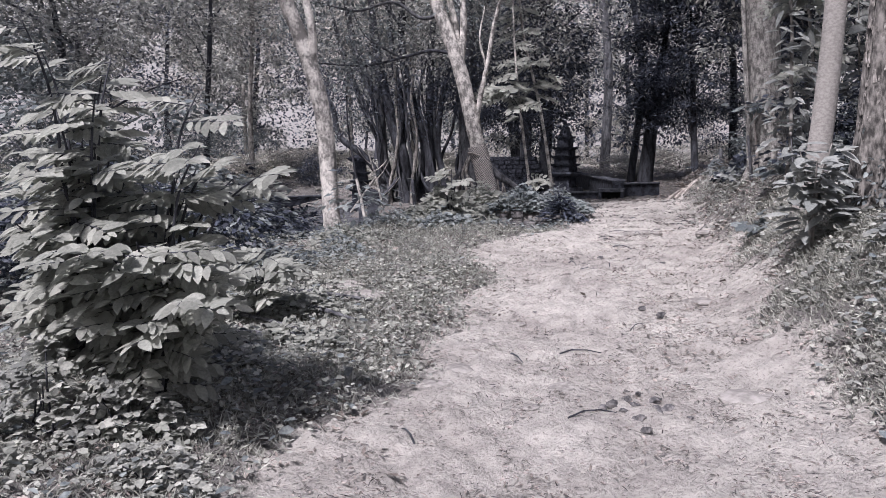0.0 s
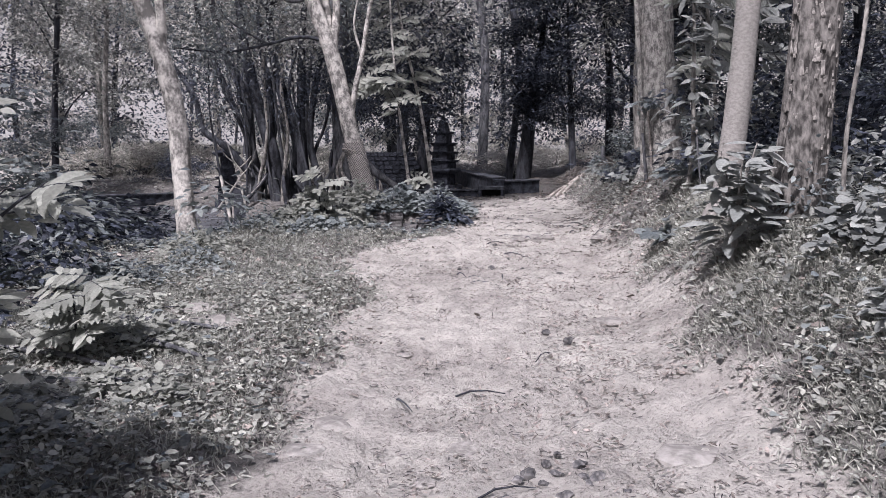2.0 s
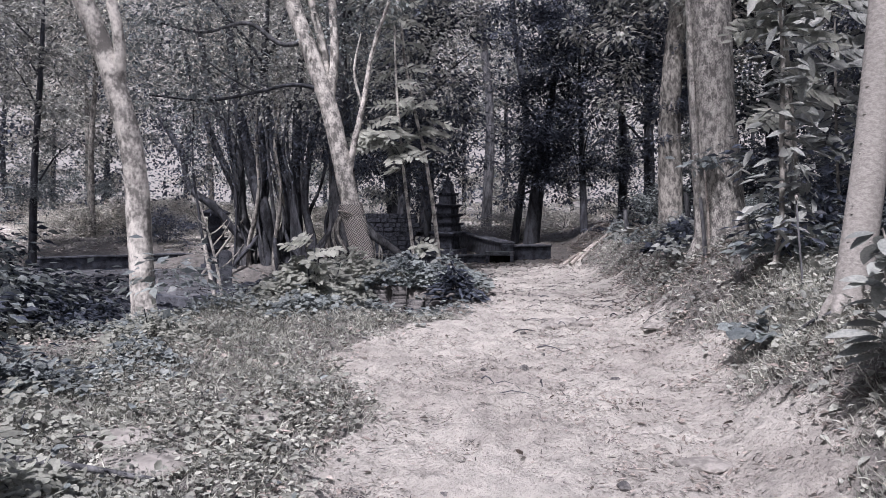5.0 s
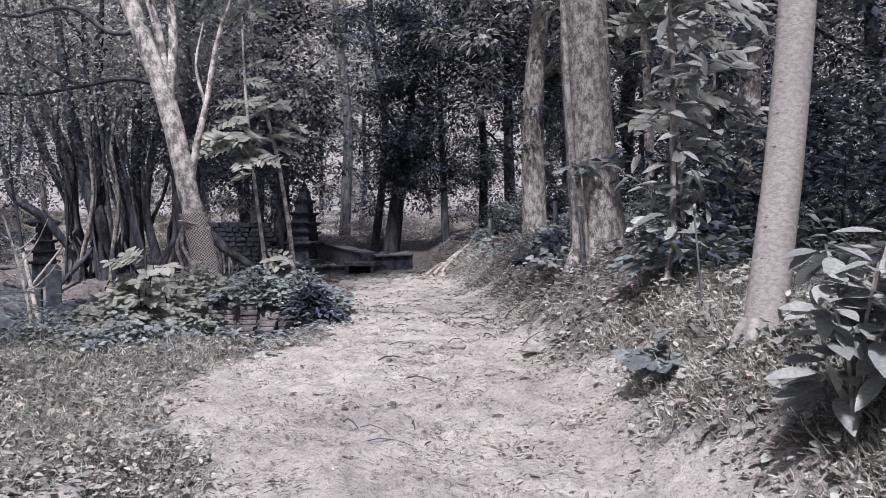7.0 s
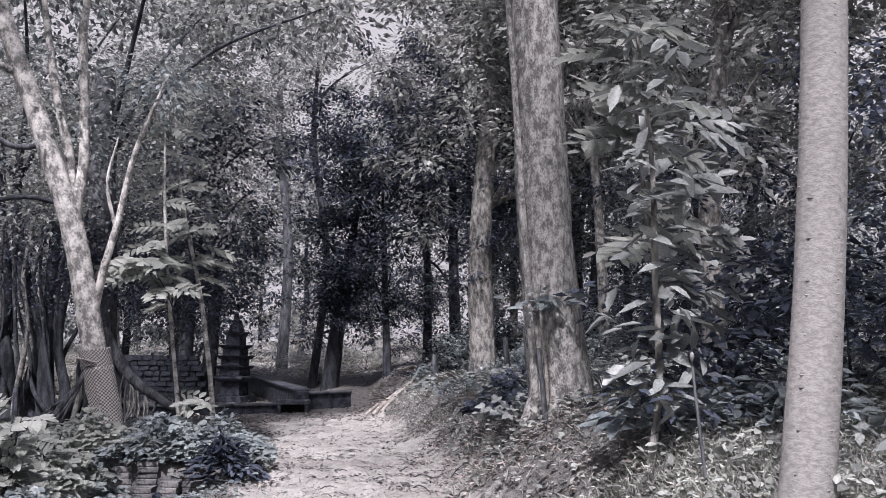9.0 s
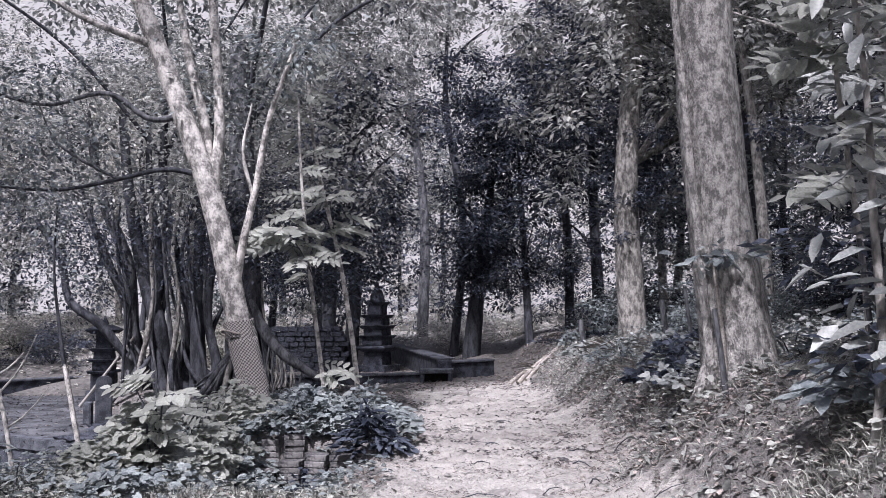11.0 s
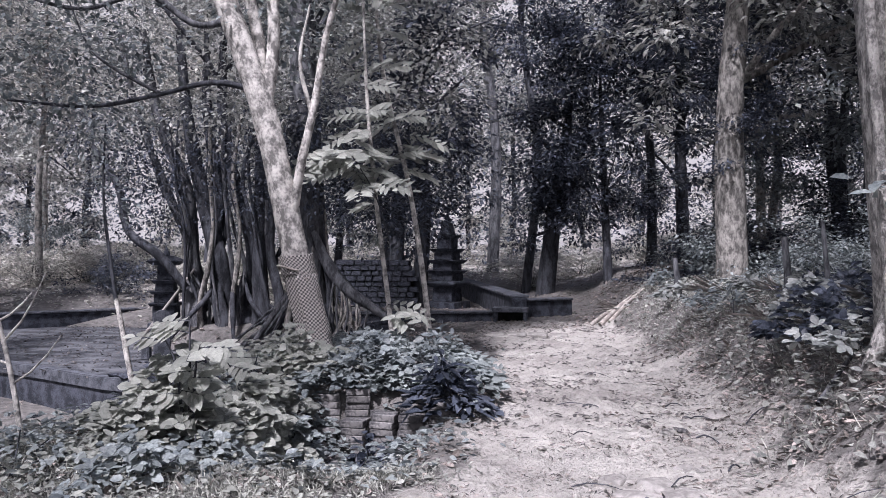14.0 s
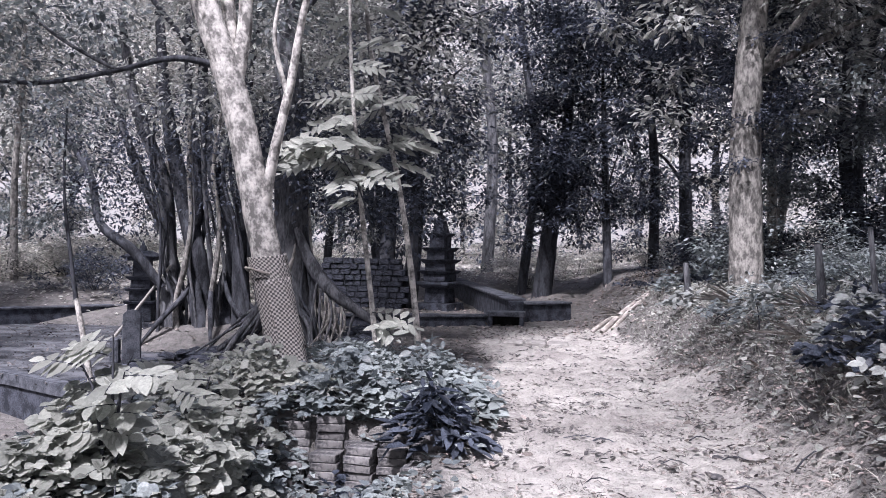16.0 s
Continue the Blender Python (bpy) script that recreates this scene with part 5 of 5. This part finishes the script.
for a in ((2.25, 8.2, 1.9, 8.6, 0.018), (1.5, 13.2, 2.3, 14.2, 0.02), (0.4, 26.5, 1.5, 27.6, 0.06), (0.2, 26.8, 1.0, 27.0, 0.05), (0.6, 26.2, 1.4, 27.0, 0.05), (2.0, 19.2, 2.9, 20.4, 0.02), (-3.6, 5.6, -2.2, 5.2, 0.025), (-3.0, 4.9, -2.1, 4.3, 0.02), (-3.4, 6.4, -2.0, 6.3, 0.03), (-3.2, 4.6, -2.0, 5.1, 0.03), (-2.9, 6.0, -1.9, 5.6, 0.03)):
    stick(*a, bark=TWIG if a[1] > 18 else BARK_ROOT)
clod_me = [lump(20 + k, 0.05, 0.04, 0.035, 0.35) for k in range(3)]
for me in clod_me:
    me.materials.append(BRICK)
crng = np.random.default_rng(66)
for k in range(40):
    x, y = (0.7 + crng.normal() * 0.16, 3.9 + crng.normal() * 0.28) if k < 16 else (crng.uniform(-0.5, 1.1), crng.uniform(3, 17))
    ob = thing("clod", x, y, float(gz(x, y)) + 0.005, "dark broken clod of earth on the track", "earth", "clods of earth")
    child("clod_body", clod_me[k % 3], ob, m=pose(0, 0, 0, 0, 0, crng.uniform(0, 360)) @ Matrix.Scale(crng.uniform(0.4, 1.1), 4))
for k in range(26):
    x, y, a = crng.uniform(-0.5, 1.2), crng.uniform(2.8, 18), crng.normal() * 0.7
    ln = crng.uniform(0.12, 0.4)
    stick(x, y, x + math.cos(a) * ln, y + math.sin(a) * ln, crng.uniform(0.004, 0.009), "thin dark twig lying on the track", 0.02, bark=BARK_DARK)
qrng = np.random.default_rng(41)
for cx, cy, n, ln in ((2.03, 20.5, 12, 0.5), (2.3, 18.0, 10, 0.4), (2.6, 15.6, 9, 0.4), (0.8, 27.0, 14, 0.5), (1.9, 16.6, 8, 0.35)):
    t = thing("dry_fronds", cx, cy, float(gz(cx, cy)), "bundle of dry bleached fronds on the bank", "dry leaves", "dry fronds")
    for k in range(n):
        a = qrng.normal() * 0.5 + 2.6
        e = (math.cos(a) * ln * qrng.uniform(0.6, 1.2), math.sin(a) * ln * 0.6, qrng.uniform(-0.02, 0.3))
        V, F = leaves([(qrng.normal() * 0.08, qrng.normal() * 0.08, 0.12)], [e], np.array([(0, 0.3, 1.0)]), [ln * qrng.uniform(0.7, 1.3)], [0.035], True, 0.15)
        child("frond", mesh_np("frond", V, F, STONE_PALE if k % 2 else TWIG), t)
for x, y, h, r in ((2.5, 18.2, 0.8, 0.05), (1.75, 23.4, 0.7, 0.06), (2.5, 16.5, 0.9, 0.03), (1.9, 12.4, 0.7, 0.025), (2.6, 11.2, 1.0, 0.02)):
    t = thing("stump", x, y, float(gz(x, y)) - 0.1, "thin broken grey stump among the undergrowth", "stump", "broken stumps")
    limb_part("stump_body", [(0, 0, 0), (-0.03, 0, h * 0.5), (-0.08, 0, h + 0.1)], [r * 1.2, r, r * 0.8], t, BARK_ROOT, 8)


# ---- shrubs ----
def spray_bush(x, y, stems, label, seed, material, leaf=(0.13, 0.06), per=5, length=0.42, fans=7, group=""):
    """A shrub of arching stems set with feathered leaves. stems: tips relative to the foot."""
    z = float(gz(x, y))
    t = thing("shrub", x, y, z, label, "shrub", group)
    rng = np.random.default_rng(seed)
    lv, st = [], []
    for tip in stems:
        tip = np.array(tip, float)
        pts = [np.zeros(3), tip * [0.35, 0.35, 0.55], tip * [0.7, 0.7, 0.9], tip]
        limb_part("stem", [tuple(p) for p in pts], [0.014, 0.012, 0.008, 0.004], t, BARK_DARK, 5, seed)
        starts, ways = [], []
        for k in range(fans):
            u = 0.2 + 0.8 * (k + rng.uniform(0, 0.8)) / fans
            p = np.array([np.interp(u, [0, 0.4, 0.75, 1], [q[i] for q in pts]) for i in range(3)])
            a = rng.uniform(0, 2 * math.pi)
            starts.append(p), ways.append((math.cos(a) + tip[0] * 0.4, math.sin(a) + tip[1] * 0.4 - 0.2, rng.uniform(-0.05, 0.25)))
        a, c = sprays(rng, starts, ways, per, length, leaf[0], leaf[1], 0.1, True, (-0.1, -0.55, 1.0))
        lv.append(a), st.append(c)
    tagged(child("leaf_sprays", mesh_np("leaf_sprays", *join(lv), material, True), t), kind="stuff")
    tagged(child("leaf_stalk", mesh_np("leaf_stalk", *join(st), BARK_DARK), t), kind="stuff")
    return t


wrng = np.random.default_rng(3)
def fan(n, cx, cy, cz, sx, sy, sz):
    return [(cx + wrng.normal() * sx, cy + wrng.normal() * sy, max(0.25, cz + wrng.normal() * sz)) for _ in range(n)]


spray_bush(-2.05, 2.75, fan(9, 0.18, 0.25, 1.55, 0.13, 0.15, 0.22) + fan(8, 0.28, -0.42, 0.98, 0.2, 0.14, 0.14) + fan(4, 0.55, -0.35, 0.8, 0.12, 0.12, 0.1), "tall shrub of pale feathered leaves at the track side", 91, LEAF_PALE, (0.115, 0.05), 5, 0.34, 6)
spray_bush(-2.5, 2.75, fan(12, -0.1, 0.1, 1.85, 0.2, 0.2, 0.32) + fan(10, 0.05, -0.2, 1.2, 0.25, 0.2, 0.2), "taller pale shrub of feathered leaves behind", 92, LEAF_PALE, (0.115, 0.05), 5, 0.34, 9)
spray_bush(-2.9, 3.3, fan(9, -0.1, 0.0, 1.7, 0.3, 0.25, 0.4), "broad pale shrub of feathered leaves", 94, LEAF_PALE, (0.115, 0.05), 5, 0.34, 9)
spray_bush(-2.85, 5.5, fan(3, 0.12, 0.0, 0.6, 0.12, 0.14, 0.1), "low pale shrub of feathered leaves on the verge", 93, LEAF_PALE, (0.12, 0.05), 5, 0.34, 7)


def leaf_bush(x, y, rx, ry, h, n, size, material, label, seed, wide=0.8, group="", dz=0.0, stems=9):
    """A low mound of broad leaves on short stems."""
    z = float(gz(x, y)) + dz
    t = thing("shrub", x, y, z, label, "shrub", group)
    rng = np.random.default_rng(seed)
    a, d = rng.uniform(0, 2 * math.pi, n), np.sqrt(rng.uniform(0, 1, n))
    lum = 0.75 + 0.25 * np.sin(a * 3 + seed) * d
    px, py = rx * d * np.cos(a) * lum, ry * d * np.sin(a) * lum
    top = h * (1 - 0.75 * d**2) * (0.8 + 0.3 * np.sin(px * 7 + seed) * np.cos(py * 6))
    pz = top * rng.uniform(0.25, 1.0, n) ** 0.6
    way = np.stack([np.cos(a) * d + rng.normal(size=n) * 0.5, np.sin(a) * d + rng.normal(size=n) * 0.5, rng.uniform(-0.35, 0.35, n)], 1)
    s = rng.uniform(0.6, 1.3, n)
    V, F = (lobed_leaves if wide > 0.55 else leaves)(np.stack([px, py, pz], 1), way, rng.normal(size=(n, 3)) * 0.3 + [0, -0.25, 1], size * s * (1.15 if wide > 0.55 else 1), size * wide * s * (1.3 if wide > 0.55 else 1))
    tagged(child("foliage", mesh_np("foliage", V, F, material), t), kind="stuff")
    for k in range(stems):
        limb_part("stem", [(0.1 * rng.normal(), 0.1 * rng.normal(), -0.02), (px[k] * 0.6, py[k] * 0.6, pz[k] * 0.6), (px[k], py[k], pz[k])], [0.008, 0.006, 0.004], t, BARK_DARK, 5, k)
    return t


# the overgrown bed round the bricks and the wrapped tree
for k, a in enumerate(((-3.1, 14.1, 0.62, 0.7, 0.6, 460, 0.13, LEAF_PALE, "mound of pale broad-leaved creeper", 0.8), (-4.9, 14.6, 0.8, 0.7, 0.12, 160, 0.12, LEAF_MID, "low broad-leaved creeper plant", 0.8),
                       (-3.2, 15.4, 1.1, 0.8, 0.55, 560, 0.12, LEAF_PALE, "creeper at the foot of the wrapped tree", 0.7), (-2.2, 15.25, 0.95, 0.55, 0.55, 520, 0.12, LEAF_MID, "leafy creeper spilling over the bricks", 0.6),
                       (-1.35, 14.75, 0.42, 0.45, 0.62, 300, 0.17, LEAF_SHADED, "dark long-leaved plant beside the bricks", 0.33), (-1.3, 15.6, 0.5, 0.5, 0.55, 260, 0.14, LEAF_MID, "leafy plant at the track edge", 0.5),
                       (-3.1, 13.5, 0.68, 0.6, 0.52, 400, 0.13, LEAF_PALE, "pale broad-leaved creeper mound before the bricks", 0.85), (-4.3, 13.5, 0.7, 0.5, 0.14, 160, 0.09, HERB, "pale spreading creeper beside the bed", 0.8), (-2.72, 14.0, 0.3, 0.3, 0.5, 150, 0.12, LEAF_MID, "creeper climbing on the bricks", 0.6), (-1.95, 13.95, 0.22, 0.2, 0.35, 70, 0.11, LEAF_SHADED, "dark seedling before the bricks", 0.5), (-2.75, 14.75, 0.5, 0.3, 0.75, 240, 0.11, LEAF_MID, "creeper trailing over the brick stack", 0.5), (-5.6, 13.8, 0.8, 0.8, 0.15, 200, 0.11, LEAF_MID, "low leafy herbs in the hollow", 0.7), (-1.5, 13.6, 0.35, 0.3, 0.2, 120, 0.08, LEAF_MID, "small herbs at the track edge", 0.5), (-2.3, 13.3, 0.6, 0.4, 0.15, 200, 0.07, LEAF_MID, "low herbs before the brick stack", 0.6),
                       (-2.95, 13.7, 0.6, 0.4, 0.42, 240, 0.12, LEAF_PALE, "low creeper before the bricks", 0.7), (-4.3, 12.9, 0.9, 0.6, 0.16, 160, 0.08, HERB, "low green leafy herbs", 0.7), (-1.75, 17.0, 0.6, 0.7, 0.5, 300, 0.13, LEAF_MID, "leafy herbs at the foot of the saplings", 0.5),
                       (-2.6, 17.3, 0.6, 0.7, 0.35, 240, 0.11, LEAF_MID, "leafy herbs under the saplings", 0.5), (-5.8, 15.6, 1.0, 0.8, 0.15, 200, 0.12, LEAF_MID, "low herbs before the terrace", 0.7))):
    x, y, rx, ry, h, n, s, m, l, w = a
    leaf_bush(x, y, rx, ry, h, n, s, m, l, 200 + k, w, "bed of creepers")
leaf_bush(-2.0, 2.35, 0.42, 0.32, 0.5, 190, 0.08, HERB, "broad-leaved herbs under the pale shrub", 271, 0.7)
leaf_bush(-2.5, 2.3, 0.45, 0.32, 0.6, 210, 0.085, HERB, "broad-leaved herbs beneath the taller shrub", 272, 0.7)
leaf_bush(-1.5, 1.9, 0.35, 0.25, 0.22, 110, 0.065, HERB, "pale herbs at the shrub's foot", 273, 0.7)
for k, (x, y, rx, ry, h, n, sz) in enumerate(((-3.05, 12.75, 0.5, 0.42, 1.0, 430, 0.12), (-2.85, 13.3, 0.42, 0.42, 0.85, 300, 0.12), (-3.35, 12.5, 0.4, 0.35, 0.55, 200, 0.11))):
    leaf_bush(x, y, rx, ry, h, n, sz, LEAF_PALE, "tall mound of pale three-leaved creeper before the bricks", 280 + k, 0.85, "bed of creepers")
spray_bush(-2.95, 12.6, [(0.02, -0.05, 1.2), (-0.15, -0.1, 1.05), (0.12, -0.1, 1.0)], "bright feathered leaf shoot above the creepers", 96, LEAF_PALE, (0.11, 0.055), 4, 0.25, 6)
spray_bush(-3.05, 14.0, [(-0.15, -0.1, 0.7), (0.05, 0.1, 0.75)], "pale feathered leaf shoot above the creepers", 97, LEAF_PALE, (0.13, 0.06), 4, 0.32, 4)
spray_bush(-4.6, 15.6, [(0.2, 0, 0.9), (0.5, -0.1, 0.75)], "pale feathered leaf shoot by the wrapped tree", 98, LEAF_PALE, (0.15, 0.07), 4, 0.4, 4)

# broad glossy shrub before the ringed trunk
big = thing("shrub", 2.12, 6.85, float(gz(2.12, 6.85)), "shrub of large glossy oval leaves before the ringed trunk", "shrub")
grng = np.random.default_rng(12)
for k in range(7):
    a = k * 2.4
    tip = np.array([math.cos(a) * 0.15, math.sin(a) * 0.15, 1.0 - 0.07 * k])
    limb_part("stem", [(0, 0, -0.03), tuple(tip * [0.3, 0.3, 0.6]), tuple(tip)], [0.014, 0.011, 0.006], big, BARK_MOSS, 6, k)
    n = 21
    aa = grng.uniform(0, 2 * math.pi, n)
    st = np.stack([tip[0] + np.cos(aa) * 0.04, tip[1] + np.sin(aa) * 0.04, tip[2] - grng.uniform(0, 0.38, n)], 1)
    way = np.stack([np.cos(aa) + tip[0], np.sin(aa) + tip[1] - 0.15, grng.uniform(-0.75, 0.35, n)], 1)
    ups = np.stack([-np.cos(aa) * 0.2, -np.sin(aa) * 0.2 - 0.3, np.ones(n)], 1)
    for j in range(n):
        child("leaf", mesh_np("leaf", *broad_leaves(st[j:j + 1], way[j:j + 1], ups[j:j + 1], [grng.uniform(0.16, 0.27)], [grng.uniform(0.07, 0.115)]), LEAF_GLOSS, True), big)
for k, a in enumerate(((3.35, 7.6, 0.6, 0.5, 0.75, 260, 0.10, LEAF_GLOSS, "small-leaved glossy shrub on the bank", 0.5), (3.0, 6.2, 0.5, 0.5, 0.42, 120, 0.17, LEAF_GLOSS, "broad-leaved herb on the bank", 0.6), (2.9, 5.0, 0.45, 0.4, 0.3, 90, 0.14, LEAF_GLOSS, "broad-leaved herb in the grass", 0.6),
                       (1.85, 9.0, 0.3, 0.3, 0.28, 36, 0.16, LEAF_MID, "broad-leaved seedling by the ringed trunk", 0.8), (3.9, 8.6, 0.7, 0.6, 0.9, 300, 0.15, LEAF_SHADED, "dark leafy shrub under the trees", 0.5), (3.2, 10.2, 0.8, 0.7, 0.55, 300, 0.12, LEAF_MID, "leafy undergrowth on the bank", 0.5))):
    x, y, rx, ry, h, n, s, m, l, w = a
    leaf_bush(x, y, rx, ry, h, n, s, m, l, 240 + k, w, "bank shrubs")
urng = np.random.default_rng(55)
for k in range(46):
    y = urng.uniform(9.6, 30)
    x = np.interp(y, EDGE_Y, EDGE_R) + 0.5 + urng.uniform(0.1, 3.4)
    leaf_bush(x, y, urng.uniform(0.35, 0.8), urng.uniform(0.35, 0.7), urng.uniform(0.25, 0.6), int(urng.uniform(120, 240)), urng.uniform(0.09, 0.15), (LEAF_MID, LEAF_SHADED, LEAF_MID, LEAF_GLOSS)[k % 4], "leafy undergrowth plant on the bank", 300 + k, urng.uniform(0.35, 0.75), "bank undergrowth", stems=4)
for k in range(26):
    y = urng.uniform(5.2, 12.6)
    x = np.interp(y, EDGE_Y, EDGE_L) - 1.2 - urng.uniform(0, 3.6)
    leaf_bush(x, y, urng.uniform(0.35, 0.7), urng.uniform(0.35, 0.6), urng.uniform(0.15, 0.42), int(urng.uniform(110, 220)), urng.uniform(0.07, 0.11), (LEAF_MID, LEAF_PALE, LEAF_MID)[k % 3], "leafy herb beside the track", 400 + k, 0.65, "track-side herbs", stems=4)


for k in range(24):
    y = urng.uniform(1.6, 5.4)
    x = np.interp(y, EDGE_Y, EDGE_L) - 0.7 - urng.uniform(0, 2.2)
    leaf_bush(x, y, urng.uniform(0.2, 0.4), urng.uniform(0.2, 0.4), urng.uniform(0.12, 0.28), int(urng.uniform(40, 80)), urng.uniform(0.06, 0.09), (HERB, LEAF_PALE)[k % 2], "pale leafy herb on the verge", 500 + k, 0.7, "track-side herbs", stems=3)


# ---- grass, herbs and litter ----
def blades(name, rng, n, where, h, label, material):
    P = []
    while len(P) < n:
        x, y = rng.uniform(where[0], where[1]), rng.uniform(where[2], where[3])
        m = float(path_and_sunlit_clearing(np.array(x), np.array(y)))
        if rng.random() > m * 1.25 and rng.random() < 0.72 + 0.28 * math.sin(x * 3.1 + 1.7 * math.sin(y * 2.3)):
            P.append((x, y))
    P = np.array(P)
    base = np.stack([P[:, 0], P[:, 1], gz(P[:, 0], P[:, 1]) + 0.0], 1)
    way = np.stack([rng.normal(size=n), rng.normal(size=n), rng.uniform(0.2, 1.6, n)], 1)
    V, F = leaves(base, way, rng.normal(size=(n, 3)), h * rng.uniform(0.5, 1.4, n), h * 0.12 * rng.uniform(0.7, 1.3, n), False, 0.35)
    tagged(new(name, mesh_np(name, V, F, material)), label, "grass", kind="stuff")


def cover(name, rng, n, where, size, h, label, material, keep=1.0, wide=0.6, category="herbs", low=0.01, flat=0.25, soft=0.5, clump=0.0, level=None):
    x, y = rng.uniform(where[0], where[1], n * 3) + rng.normal(size=n * 3) * soft, where[2] + (where[3] - where[2]) * rng.uniform(0, 1, n * 3) + rng.normal(size=n * 3) * soft
    m = path_and_sunlit_clearing(x, y)
    lush = 0.5 + 0.5 * np.sin(x * 2.3 + 2 * np.sin(y * 1.7)) * np.cos(y * 2.1 + x)
    if clump:
        lush = lush * (1 - clump) + clump * (wave(x, y, 5.3) + 0.6 * wave(x + 2, y, 11.0) > 0.25)
    ok = (rng.random(n * 3) > m * keep) & (rng.random(n * 3) < (0.35 if not clump else 0.08) + 0.65 * lush)
    x, y, lush = x[ok][:n], y[ok][:n], lush[ok][:n]
    k = len(x)
    base = np.stack([x, y, (gz(x, y) if level is None else level + 0 * x) + low + h * rng.uniform(0, 1, k) * (0.35 + 0.65 * lush)], 1)
    way = np.stack([rng.normal(size=k), rng.normal(size=k), rng.normal(size=k) * flat], 1)
    s = rng.uniform(0.5, 1.3, k)
    V, F = leaves(base, way, rng.normal(size=(k, 3)) * flat * 1.2 + [0, 0, 1], size * s, size * wide * s, True)
    tagged(new(name, mesh_np(name, V, F, material)), label, category, kind="stuff")


z = np.random.default_rng(101)
cover("litter_edge", z, 9000, (0.6, 3.2, 5.0, 20), 0.05, 0.02, "small dead leaves thick along the track's edge", LITTER, 0.3, 0.42, "leaf litter")
blades("grass_bank", z, 95000, (1.0, 4.6, 2.0, 10.5), 0.08, "short trampled grass on the bank", GRASS)
blades("grass_verge", z, 50000, (-4.2, -0.4, 1.5, 12.5), 0.08, "short grass on the verge", GRASS)
blades("grass_far", z, 14000, (0.8, 4.5, 10.5, 27), 0.10, "rank grass along the bank", GRASS)
cover("herbs_verge", z, 19000, (-6.5, -0.6, 1.5, 13.5), 0.042, 0.16, "low leafy herbs covering the verge", HERB)
cover("clover_bank", z, 13000, (1.5, 4.8, 1.5, 11), 0.036, 0.10, "small round-leaved herbs in the bank grass", GRASS, 1.1, 0.75)
cover("herbs_near", z, 6500, (-3.6, -0.8, 1.5, 8), 0.045, 0.12, "small pale herbs thick along the verge", GRASS, 1.1, 0.7)
cover("herbs_pale", z, 5000, (-6.0, -1.2, 2.0, 13.0), 0.07, 0.2, "paler leafy herbs among the cover", LEAF_PALE)
cover("herbs_bank", z, 26000, (1.2, 7.0, 3.0, 28), 0.075, 0.22, "low leafy herbs covering the bank", HERB)
cover("litter_bank", z, 15000, (0.7, 9.0, 7.0, 34), 0.085, 0.03, "dead leaves lying thick on the bank", LITTER, 0.9, 0.45, "leaf litter")
cover("litter_verge", z, 9000, (-8.0, -0.8, 2.0, 20), 0.075, 0.03, "dead leaves lying on the verge", LITTER, 0.8, 0.45, "leaf litter")
cover("litter_track", z, 13000, (-2.0, 2.8, 1.0, 14), 0.036, 0.004, "small dry leaves scattered over the track", LITTER, 0.0, 0.34, "leaf litter", 0.016, 0.16, 0.3, 0.8)
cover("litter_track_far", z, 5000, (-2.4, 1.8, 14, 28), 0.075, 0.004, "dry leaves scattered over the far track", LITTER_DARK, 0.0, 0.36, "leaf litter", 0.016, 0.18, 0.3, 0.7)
cover("litter_court", z, 5000, (-7, 2, 26, 48), 0.10, 0.01, "dead leaves on the court floor", LITTER, 0.0, 0.45, "leaf litter")
# Clearing litter takes the pale leaf colour to look sunlit.
cover("litter_clearing", z, 9000, (-26, -8, 32, 60), 0.17, 0.05, "dead leaves on the clearing floor, coloured pale as sunlit", LEAF_FAR_SUNLIT, 0.0, 0.5, "leaf litter")
cover("litter_clearing_far", z, 9000, (-10, 14, 44, 66), 0.17, 0.05, "dead leaves beyond the court, coloured pale as sunlit", LEAF_FAR_SUNLIT, 0.0, 0.5, "leaf litter")
cover("herbs_bed", z, 6000, (-4.7, -1.2, 12.0, 19.5), 0.085, 0.22, "leafy herbs filling the bed of creepers", LEAF_MID)
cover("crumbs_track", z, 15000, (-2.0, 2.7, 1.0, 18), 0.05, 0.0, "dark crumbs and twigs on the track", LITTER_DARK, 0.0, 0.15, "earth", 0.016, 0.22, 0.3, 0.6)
cover("litter_wood", z, 16000, (-16, 15, -14, 34), 0.11, 0.02, "dead leaves strewn over the forest floor", LITTER, 1.2, 0.45, "leaf litter", soft=2.0)
cover("herbs_wood", z, 12000, (-11, 10, -10, 5), 0.085, 0.2, "low leafy herbs under the trees", LEAF_MID, 1.2, soft=1.5)
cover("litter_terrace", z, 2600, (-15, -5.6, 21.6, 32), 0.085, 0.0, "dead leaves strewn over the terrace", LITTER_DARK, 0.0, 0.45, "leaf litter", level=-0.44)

# the plan is drawn at 1 : 0.92
for ob in list(scene.objects):
    if ob.parent is None and ob.type in {"MESH", "EMPTY"}:
        ob.matrix_basis = Matrix.Scale(K, 4) @ ob.matrix_basis
